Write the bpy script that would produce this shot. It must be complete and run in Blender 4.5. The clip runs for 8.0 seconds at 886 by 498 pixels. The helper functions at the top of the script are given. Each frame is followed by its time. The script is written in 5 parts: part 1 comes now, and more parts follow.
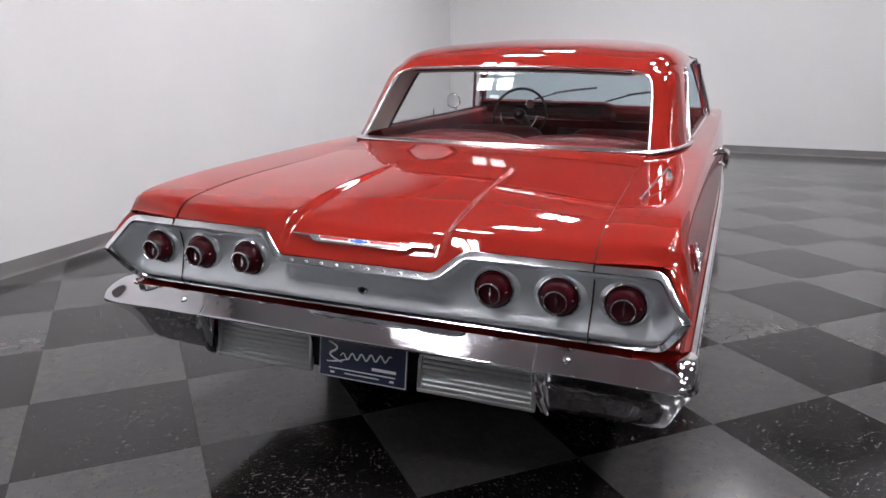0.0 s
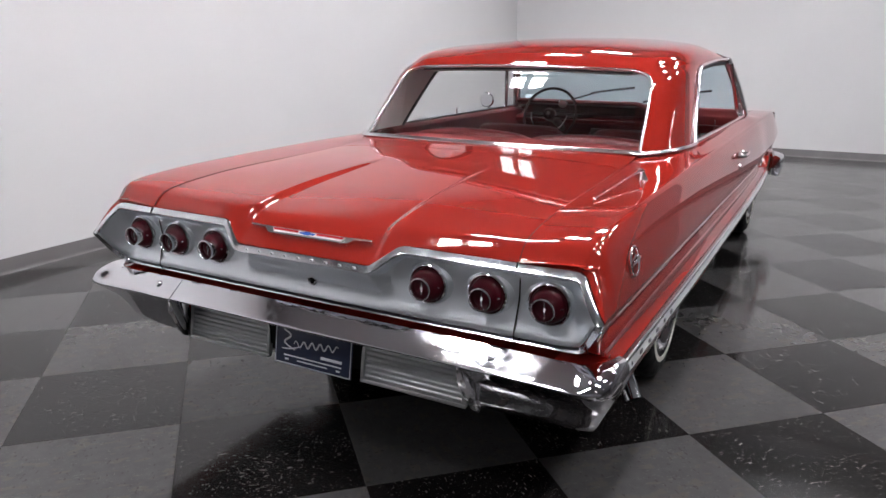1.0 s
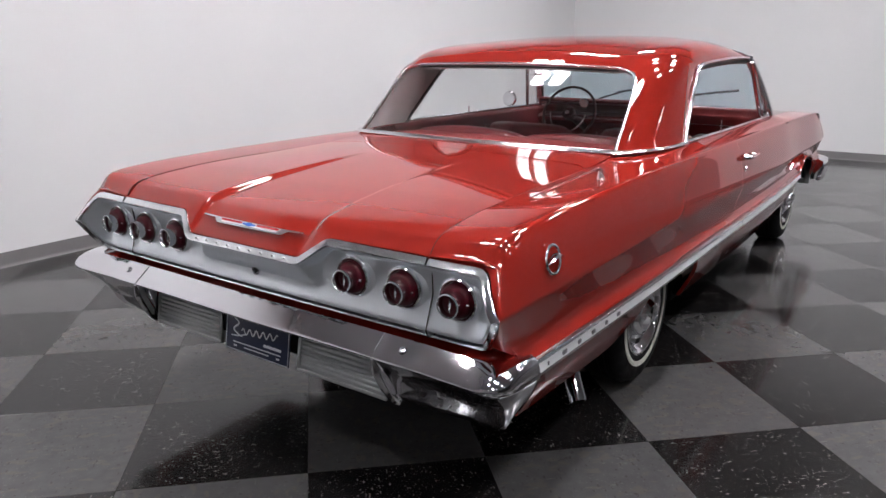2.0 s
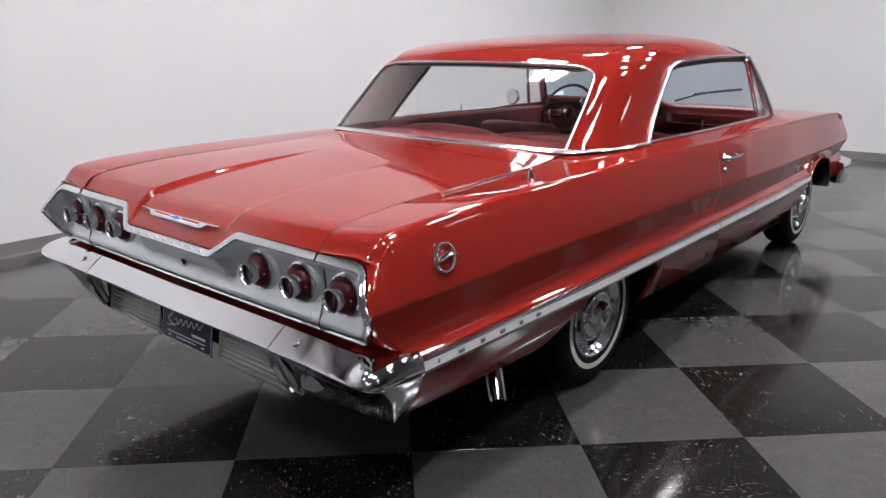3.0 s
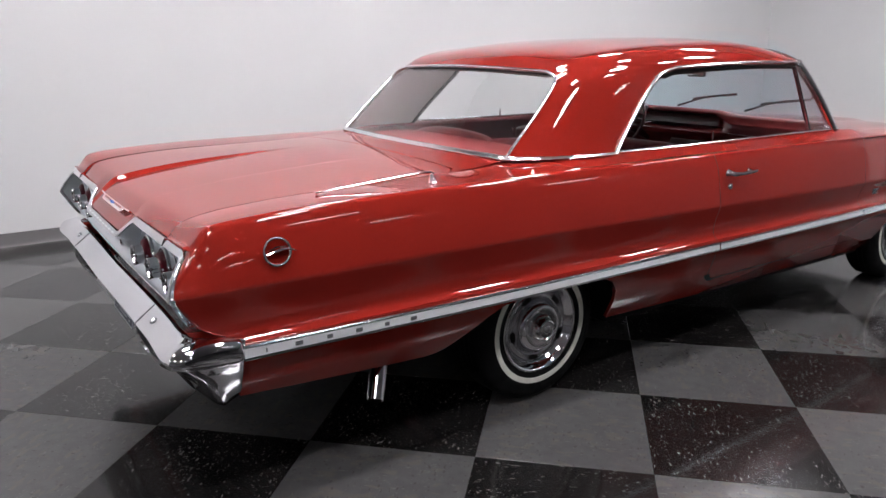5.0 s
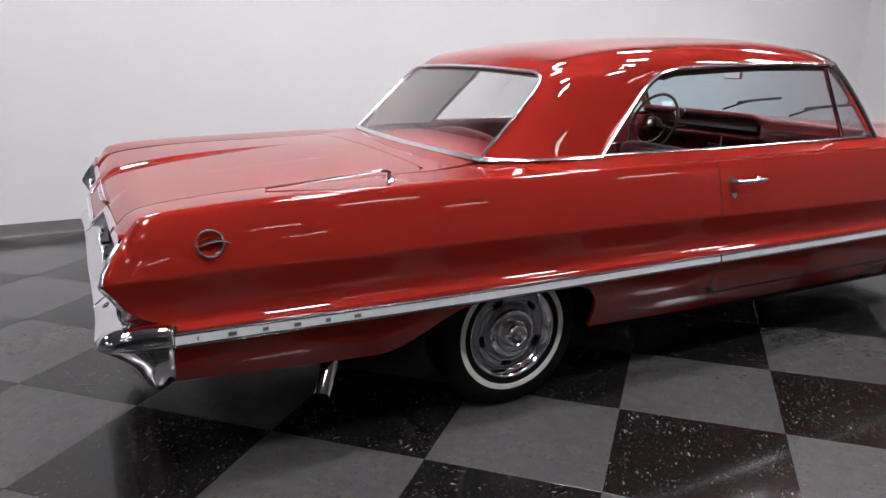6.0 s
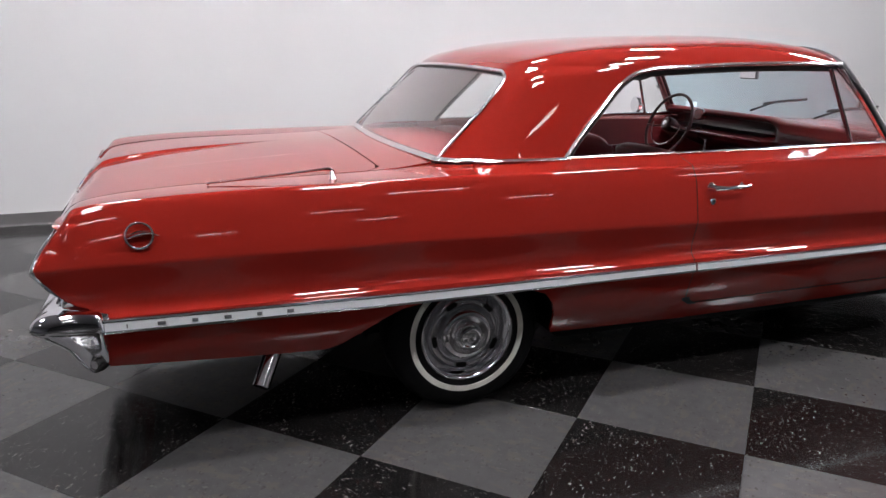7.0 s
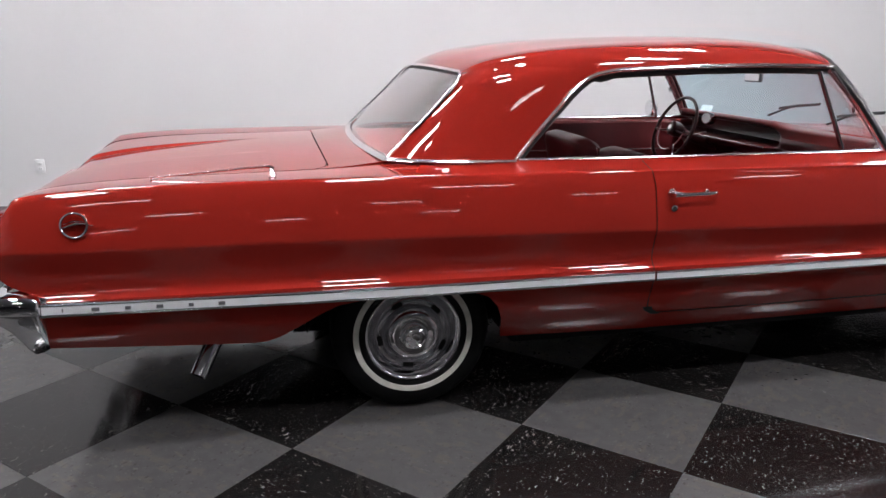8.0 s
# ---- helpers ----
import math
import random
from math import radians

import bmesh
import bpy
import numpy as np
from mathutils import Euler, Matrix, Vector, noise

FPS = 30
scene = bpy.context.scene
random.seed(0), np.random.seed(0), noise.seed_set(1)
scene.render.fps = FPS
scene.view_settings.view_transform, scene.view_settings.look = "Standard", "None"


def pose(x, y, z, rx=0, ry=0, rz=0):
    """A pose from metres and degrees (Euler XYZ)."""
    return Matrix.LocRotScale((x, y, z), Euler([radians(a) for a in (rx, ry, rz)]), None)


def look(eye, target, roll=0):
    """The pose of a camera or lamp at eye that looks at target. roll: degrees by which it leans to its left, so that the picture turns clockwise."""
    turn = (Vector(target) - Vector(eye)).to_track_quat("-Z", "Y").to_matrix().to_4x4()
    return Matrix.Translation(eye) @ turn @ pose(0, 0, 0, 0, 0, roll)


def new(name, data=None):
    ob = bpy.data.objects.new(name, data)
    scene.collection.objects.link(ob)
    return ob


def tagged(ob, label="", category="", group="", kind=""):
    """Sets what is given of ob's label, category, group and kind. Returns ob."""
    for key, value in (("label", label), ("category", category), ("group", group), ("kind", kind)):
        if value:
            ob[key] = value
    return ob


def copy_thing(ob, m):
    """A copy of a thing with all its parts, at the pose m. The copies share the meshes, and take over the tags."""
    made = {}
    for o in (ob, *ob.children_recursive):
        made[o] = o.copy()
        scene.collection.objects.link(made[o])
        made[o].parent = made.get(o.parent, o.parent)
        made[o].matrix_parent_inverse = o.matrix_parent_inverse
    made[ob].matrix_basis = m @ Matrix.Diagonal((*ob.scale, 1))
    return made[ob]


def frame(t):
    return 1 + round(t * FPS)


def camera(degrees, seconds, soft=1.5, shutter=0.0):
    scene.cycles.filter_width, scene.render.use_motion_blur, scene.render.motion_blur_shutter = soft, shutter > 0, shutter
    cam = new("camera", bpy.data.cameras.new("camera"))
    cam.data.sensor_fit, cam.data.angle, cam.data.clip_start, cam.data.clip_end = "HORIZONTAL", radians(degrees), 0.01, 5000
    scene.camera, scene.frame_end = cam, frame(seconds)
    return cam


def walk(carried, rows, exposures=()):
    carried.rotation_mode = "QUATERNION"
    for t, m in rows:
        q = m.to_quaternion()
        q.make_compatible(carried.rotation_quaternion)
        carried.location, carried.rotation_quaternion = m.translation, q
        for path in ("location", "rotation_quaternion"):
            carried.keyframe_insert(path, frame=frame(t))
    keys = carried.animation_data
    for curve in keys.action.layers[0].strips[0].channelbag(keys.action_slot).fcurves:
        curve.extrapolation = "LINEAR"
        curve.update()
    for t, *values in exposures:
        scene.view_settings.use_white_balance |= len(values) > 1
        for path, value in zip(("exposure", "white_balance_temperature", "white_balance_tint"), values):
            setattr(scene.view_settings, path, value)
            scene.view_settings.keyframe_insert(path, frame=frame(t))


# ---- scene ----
cam = camera(62.6, 8.0)
PATH = [
    (0, (1.026, -3.218, 1.378), (0.308, -1.426, 0.859), 0.0),
    (0.5, (1.225, -3.15, 1.377), (0.4, -1.404, 0.856), 0.1),
    (1, (1.423, -3.068, 1.374), (0.492, -1.376, 0.854), 0.1),
    (1.5, (1.619, -2.969, 1.364), (0.588, -1.335, 0.846), 0.1),
    (3, (2.182, -2.589, 1.368), (0.937, -1.115, 0.841), 0.0),
    (3.5, (2.375, -2.436, 1.365), (1.055, -1.027, 0.841), 0.1),
    (4, (2.534, -2.268, 1.368), (1.127, -0.948, 0.842), 0.3),
    (4.5, (2.71, -2.081, 1.367), (1.21, -0.866, 0.846), 0.2),
    (6, (3.098, -1.45, 1.359), (1.373, -0.579, 0.846), 0.5),
    (6.5, (3.199, -1.223, 1.369), (1.425, -0.46, 0.848), 0.5),
    (7, (3.287, -0.99, 1.375), (1.472, -0.334, 0.85), 0.6),
    (7.5, (3.368, -0.746, 1.377), (1.517, -0.201, 0.852), 0.6),
    (8, (3.436, -0.496, 1.373), (1.556, -0.055, 0.852), 0.7),
]
walk(cam, [(t, look(eye, target, roll)) for t, eye, target, roll in PATH])


# ---------------------------------------------------------------- world and light
world = bpy.data.worlds.new("world")
scene.world = world
world.use_nodes = True
world.node_tree.nodes["Background"].inputs["Color"].default_value = (0.8, 0.85, 0.9, 1)
world.node_tree.nodes["Background"].inputs["Strength"].default_value = 0.02
CEILING = 4.2
TUBE_GLOW = 96.0
HALL_GLOW = 25.0
scene.view_settings.exposure = 0.0


# ---------------------------------------------------------------- small tools
def curve(x, pts):
    """A smooth curve through (x, value) pairs, straight beyond the ends."""
    n = len(pts)
    if x <= pts[0][0]:
        return pts[0][1]
    if x >= pts[-1][0]:
        return pts[-1][1]
    for i in range(n - 1):
        if x <= pts[i + 1][0]:
            break
    x0, y0 = pts[i]
    x1, y1 = pts[i + 1]
    h = x1 - x0
    d = (y1 - y0) / h

    def slope(k):
        if k == 0 or k == n - 1:
            a, b = (0, 1) if k == 0 else (n - 2, n - 1)
            return (pts[b][1] - pts[a][1]) / (pts[b][0] - pts[a][0])
        d0 = (pts[k][1] - pts[k - 1][1]) / (pts[k][0] - pts[k - 1][0])
        d1 = (pts[k + 1][1] - pts[k][1]) / (pts[k + 1][0] - pts[k][0])
        if d0 * d1 <= 0:
            return 0.0
        return 2 * d0 * d1 / (d0 + d1)

    m0, m1 = slope(i), slope(i + 1)
    t = (x - x0) / h
    return (y0 * (1 + 2 * t) * (1 - t) ** 2 + m0 * h * t * (1 - t) ** 2
            + y1 * t * t * (3 - 2 * t) + m1 * h * t * t * (t - 1))


def line(x, pts):
    return float(np.interp(x, [p[0] for p in pts], [p[1] for p in pts]))


def steps(a, b, n):
    return [a + (b - a) * i / n for i in range(n + 1)]


def sheet(rows, closed=False):
    """A bmesh grid from rows of points, all of one length."""
    bm = bmesh.new()
    vs = [[bm.verts.new(p) for p in row] for row in rows]
    for a, b in zip(vs, vs[1:]):
        m = len(a)
        for i in range(m if closed else m - 1):
            j = (i + 1) % m
            q = [a[i], a[j], b[j], b[i]]
            if (q[0].co - q[3].co).length < 1e-6 and (q[1].co - q[2].co).length < 1e-6:
                continue
            bm.faces.new(q)
    bmesh.ops.remove_doubles(bm, verts=bm.verts, dist=1e-5)
    return bm


def outward(bm, ref=None):
    """Turns an open sheet so that it faces away from ref."""
    bm.normal_update()
    ref = Vector(ref)
    s = sum(f.normal.dot(f.calc_center_median() - ref) * f.calc_area() for f in bm.faces)
    if s < 0:
        bmesh.ops.reverse_faces(bm, faces=bm.faces)
    return bm


def finish(bm, name, material, angle=30, smooth=True):
    bm.normal_update()
    for f in bm.faces:
        f.smooth = smooth
    for e in bm.edges:
        if len(e.link_faces) == 2 and e.calc_face_angle(0) > radians(angle):
            e.smooth = False
    me = bpy.data.meshes.new(name)
    bm.to_mesh(me)
    bm.free()
    me.materials.append(material)
    return me


def part(name, bm, material, parent=None, label="", angle=30, smooth=True, solid=0.0):
    """Links a bmesh as one mesh object under a thing or a part."""
    ob = new(name, finish(bm, name, material, angle, smooth))
    if parent is not None:
        ob.parent = parent
    if label:
        ob["label"] = label
    if solid:
        mod = ob.modifiers.new("thickness", "SOLIDIFY")
        mod.thickness, mod.offset, mod.use_rim = solid, -1.0, False
    return ob


def thing(name, label, category, group="", kind="", at=None):
    ob = new(name)
    ob.empty_display_size = 0.1
    if at is not None:
        ob.matrix_basis = at
    return tagged(ob, label, category, group, kind)


def box_bm(x0, x1, y0, y1, z0, z1, bevel=0.0, seg=2):
    bm = bmesh.new()
    bmesh.ops.create_cube(bm, size=1)
    for v in bm.verts:
        v.co = Vector(((x0 + x1) / 2 + v.co.x * (x1 - x0), (y0 + y1) / 2 + v.co.y * (y1 - y0), (z0 + z1) / 2 + v.co.z * (z1 - z0)))
    if bevel:
        bmesh.ops.bevel(bm, geom=bm.edges[:], offset=bevel, segments=seg, affect="EDGES", profile=0.5)
    return bm


def join(*bms):
    out = bms[0]
    for b in bms[1:]:
        me = bpy.data.meshes.new("tmp")
        b.to_mesh(me)
        b.free()
        out.from_mesh(me)
        bpy.data.meshes.remove(me)
    return out


def moved(bm, m):
    bm.transform(m)
    return bm


def spin(profile, n=32, axis="x"):
    """A solid of revolution round x (or y, z) from (radius, along) pairs."""
    rows = []
    for i in range(n):
        a = 2 * math.pi * i / n
        row = []
        for r, h in profile:
            c, s = r * math.cos(a), r * math.sin(a)
            row.append({"x": (h, c, s), "y": (c, h, s), "z": (c, s, h)}[axis])
        rows.append(row)
    rows.append(rows[0])
    bm = sheet(rows)
    bmesh.ops.recalc_face_normals(bm, faces=bm.faces)
    return bm


def sweep(path, section, up=(0, 0, 1), cap=True, scale=None):
    """A closed section of (side, up) pairs drawn along a path."""
    path = [Vector(p) for p in path]
    rows = []
    n = len(path)
    for i, p in enumerate(path):
        t = (path[min(i + 1, n - 1)] - path[max(i - 1, 0)]).normalized()
        u = Vector(up[i]) if isinstance(up, list) else Vector(up)
        side = t.cross(u).normalized()
        u2 = side.cross(t).normalized()
        k = scale[i] if scale else 1.0
        rows.append([p + side * a * k + u2 * b * k for a, b in section])
    bm = bmesh.new()
    vs = [[bm.verts.new(p) for p in row] for row in rows]
    m = len(section)
    for a, b in zip(vs, vs[1:]):
        for i in range(m):
            j = (i + 1) % m
            bm.faces.new((a[i], a[j], b[j], b[i]))
    if cap:
        bm.faces.new(list(reversed(vs[0])))
        bm.faces.new(vs[-1])
    bmesh.ops.recalc_face_normals(bm, faces=bm.faces)
    return bm


def ring_section(r, n=8, ry=None):
    ry = ry or r
    return [(r * math.cos(2 * math.pi * i / n), ry * math.sin(2 * math.pi * i / n)) for i in range(n)]


def half_round(w, h, n=5):
    """A flat-backed moulding: w wide along side, h proud along up."""
    pts = [(-w / 2, 0)]
    for i in range(n + 1):
        a = math.pi * i / n
        pts.append((-w / 2 * math.cos(a) * 0.98, 0.15 * h + 0.85 * h * math.sin(a)))
    pts.append((w / 2, 0))
    return pts


# ---------------------------------------------------------------- materials
def material(name, base, rough=0.5, metal=0.0, coat=0.0, coat_rough=0.03, spec=0.5):
    m = bpy.data.materials.new(name)
    m.use_nodes = True
    b = m.node_tree.nodes["Principled BSDF"]
    b.inputs["Base Color"].default_value = (*base, 1)
    b.inputs["Roughness"].default_value = rough
    b.inputs["Metallic"].default_value = metal
    b.inputs["Coat Weight"].default_value = coat
    b.inputs["Coat Roughness"].default_value = coat_rough
    b.inputs["Specular IOR Level"].default_value = spec
    return m


def nodes_of(m):
    return m.node_tree.nodes, m.node_tree.links, m.node_tree.nodes["Principled BSDF"]


def coords(m, scale=(1, 1, 1), kind="Object"):
    n, l, b = nodes_of(m)
    tc, mp = n.new("ShaderNodeTexCoord"), n.new("ShaderNodeMapping")
    mp.inputs["Scale"].default_value = scale
    l.new(tc.outputs[kind], mp.inputs["Vector"])
    return mp.outputs["Vector"]


def add_noise(m, scale, lo, hi, target="Roughness", stretch=(1, 1, 1), detail=4.0):
    """Drives a value between lo and hi by noise."""
    n, l, b = nodes_of(m)
    t = n.new("ShaderNodeTexNoise")
    t.inputs["Scale"].default_value, t.inputs["Detail"].default_value = scale, detail
    l.new(coords(m, stretch), t.inputs["Vector"])
    r = n.new("ShaderNodeMapRange")
    r.inputs["From Min"].default_value, r.inputs["From Max"].default_value = 0.3, 0.7
    r.inputs["To Min"].default_value, r.inputs["To Max"].default_value = lo, hi
    l.new(t.outputs["Fac"], r.inputs["Value"])
    l.new(r.outputs["Result"], b.inputs[target])
    return t


def add_tint(m, scale, c0, c1, stretch=(1, 1, 1), detail=4.0):
    n, l, b = nodes_of(m)
    t = n.new("ShaderNodeTexNoise")
    t.inputs["Scale"].default_value, t.inputs["Detail"].default_value = scale, detail
    l.new(coords(m, stretch), t.inputs["Vector"])
    r = n.new("ShaderNodeValToRGB")
    r.color_ramp.elements[0].position, r.color_ramp.elements[1].position = 0.35, 0.65
    r.color_ramp.elements[0].color, r.color_ramp.elements[1].color = (*c0, 1), (*c1, 1)
    l.new(t.outputs["Fac"], r.inputs["Fac"])
    l.new(r.outputs["Color"], b.inputs["Base Color"])


def add_bump(m, scale, strength, distance=0.002, stretch=(1, 1, 1), detail=4.0, coat=False):
    n, l, b = nodes_of(m)
    t, u = n.new("ShaderNodeTexNoise"), n.new("ShaderNodeBump")
    t.inputs["Scale"].default_value, t.inputs["Detail"].default_value = scale, detail
    u.inputs["Strength"].default_value, u.inputs["Distance"].default_value = strength, distance
    l.new(coords(m, stretch), t.inputs["Vector"])
    l.new(t.outputs["Fac"], u.inputs["Height"])
    l.new(u.outputs["Normal"], b.inputs["Coat Normal" if coat else "Normal"])


PAINT = material("red_paint", (0.240, 0.0165, 0.0115), 0.5, 0.0, 1.0, 0.02, spec=0.0)
add_tint(PAINT, 2.5, (0.242, 0.0156, 0.0105), (0.254, 0.0164, 0.0111))
add_bump(PAINT, 160, 0.015, 0.0006, coat=True)
PAINT.node_tree.nodes["Principled BSDF"].inputs["Coat IOR"].default_value = 1.56
CHROME = material("chrome", (0.80, 0.80, 0.82), 0.06, 1.0)
add_noise(CHROME, 14, 0.035, 0.11)
BUMPER_CHROME = material("bumper_chrome", (0.78, 0.78, 0.81), 0.06, 1.0)
add_noise(BUMPER_CHROME, 10, 0.03, 0.10)
add_bump(BUMPER_CHROME, 16, 0.30, 0.004, stretch=(0.7, 1, 1), detail=2)
BRIGHT = material("bright_trim", (0.80, 0.81, 0.83), 0.16, 1.0)
add_noise(BRIGHT, 30, 0.10, 0.20)
ALU = material("brushed_aluminium", (0.86, 0.90, 0.94), 0.36, 1.0)
add_noise(ALU, 8, 0.30, 0.42, stretch=(0.15, 1, 18))
add_bump(ALU, 60, 0.07, 0.0008, stretch=(0.04, 1, 6))
INSERT = material("satin_silver_insert", (0.84, 0.85, 0.86), 0.36, 0.45)
add_bump(INSERT, 900, 0.15, 0.0004)
CAST = material("ribbed_aluminium", (0.50, 0.51, 0.51), 0.36, 1.0)
add_noise(CAST, 20, 0.28, 0.45)
LENS = material("red_lens", (0.048, 0.0018, 0.006), 0.3, 0.0, 0.1, 0.05, spec=0.2)
add_bump(LENS, 180, 0.2, 0.001)
RUBBER = material("tyre_rubber", (0.0045, 0.0045, 0.0047), 0.66, spec=0.12)
add_noise(RUBBER, 25, 0.5, 0.72)
add_bump(RUBBER, 120, 0.15, 0.001)
WHITEWALL = material("whitewall", (0.66, 0.65, 0.58), 0.55)
add_tint(WHITEWALL, 20, (0.60, 0.59, 0.52), (0.70, 0.69, 0.63))
BLACK = material("black_underbody", (0.005, 0.005, 0.005), 0.8, spec=0.1)
add_noise(BLACK, 8, 0.6, 0.9)
GAP = material("dark_joint", (0.006, 0.005, 0.005), 0.8)
SEAL = material("black_rubber_seal", (0.015, 0.015, 0.016), 0.5)
VINYL = material("red_vinyl", (0.12, 0.011, 0.013), 0.40, 0.0, 0.15, 0.2)
add_tint(VINYL, 9, (0.11, 0.010, 0.012), (0.13, 0.012, 0.014))
add_bump(VINYL, 240, 0.18, 0.001)
SHELF = material("red_parcel_cloth", (0.22, 0.020, 0.020), 0.8)
add_bump(SHELF, 400, 0.2, 0.001)
DASH = material("red_dash_paint", (0.095, 0.0075, 0.0075), 0.30, 0.0, 0.6, 0.10)
add_bump(DASH, 200, 0.06, 0.001)
DARKRED = material("dark_red_plastic", (0.028, 0.004, 0.005), 0.28, 0.0, 0.4, 0.1)
HEADLINER = material("grey_headliner", (0.50, 0.48, 0.46), 0.85)
add_bump(HEADLINER, 300, 0.2, 0.001)
NAVY = material("navy_plate", (0.012, 0.018, 0.052), 0.35, 0.0, 0.3, 0.1)
PRINT = material("white_print", (0.72, 0.74, 0.78), 0.5)
EMBLEM_WHITE = material("white_enamel", (0.78, 0.78, 0.78), 0.25, 0.0, 0.6)
EMBLEM_RED = material("red_enamel", (0.42, 0.02, 0.03), 0.25, 0.0, 0.6)
EMBLEM_BLUE = material("blue_enamel", (0.03, 0.12, 0.50), 0.25, 0.0, 0.6)
GREYPAINT = material("grey_lettering", (0.16, 0.16, 0.17), 0.4, 0.5)


def glass(name, colour):
    m = material(name, colour, 0.0)
    n, l, b = nodes_of(m)
    b.inputs["Transmission Weight"].default_value = 1.0
    b.inputs["IOR"].default_value = 1.45
    add_noise(m, 6, 0.0, 0.012)
    return m


GLASS = glass("clear_glass", (0.95, 0.97, 0.97))
TINT = glass("tinted_glass", (0.66, 0.83, 0.89))

WALL = material("white_wall_paint", (0.69, 0.685, 0.687), 0.55)
add_tint(WALL, 0.8, (0.678, 0.672, 0.676), (0.703, 0.698, 0.698))
add_bump(WALL, 90, 0.12, 0.002)
BASE = material("grey_vinyl_baseboard", (0.13, 0.122, 0.122), 0.45)
add_tint(BASE, 3, (0.12, 0.112, 0.112), (0.14, 0.133, 0.132))
CEIL = material("grey_ceiling_board", (0.36, 0.36, 0.37), 0.9)
add_bump(CEIL, 160, 0.3, 0.003)
# greys of the unseen added walls, picked for how brightly the car reflects them
SHADE = material("unseen_wall_dark_grey", (0.075, 0.075, 0.08), 0.6)
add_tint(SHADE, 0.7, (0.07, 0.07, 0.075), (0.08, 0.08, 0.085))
MIDGREY = material("unseen_wall_mid_grey", (0.30, 0.30, 0.31), 0.6)
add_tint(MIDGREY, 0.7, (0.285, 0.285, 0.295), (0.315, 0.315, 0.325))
PALE = material("unseen_wall_pale_grey", (0.42, 0.42, 0.44), 0.6)
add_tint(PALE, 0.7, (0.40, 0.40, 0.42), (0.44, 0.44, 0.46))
PLASTIC = material("white_plastic", (0.80, 0.80, 0.80), 0.35)
HOUSING = material("white_enamel_housing", (0.75, 0.75, 0.75), 0.4)
SLOTS = material("dark_slot", (0.004, 0.004, 0.004), 0.8, spec=0.1)
ARGENT = material("argent_wheel_paint", (0.45, 0.45, 0.47), 0.2, 0.95)
add_noise(ARGENT, 30, 0.14, 0.24)

GLOW = bpy.data.materials.new("lit_diffuser")
GLOW.use_nodes = True
_b = GLOW.node_tree.nodes["Principled BSDF"]
_b.inputs["Base Color"].default_value = (0.8, 0.8, 0.8, 1)
_b.inputs["Emission Color"].default_value = (0.985, 0.972, 1.018, 1)
_b.inputs["Emission Strength"].default_value = TUBE_GLOW
GLOW_THIN = GLOW.copy()
GLOW_THIN.name = "dim_lit_tube"
GLOW_THIN.node_tree.nodes["Principled BSDF"].inputs["Emission Strength"].default_value = HALL_GLOW


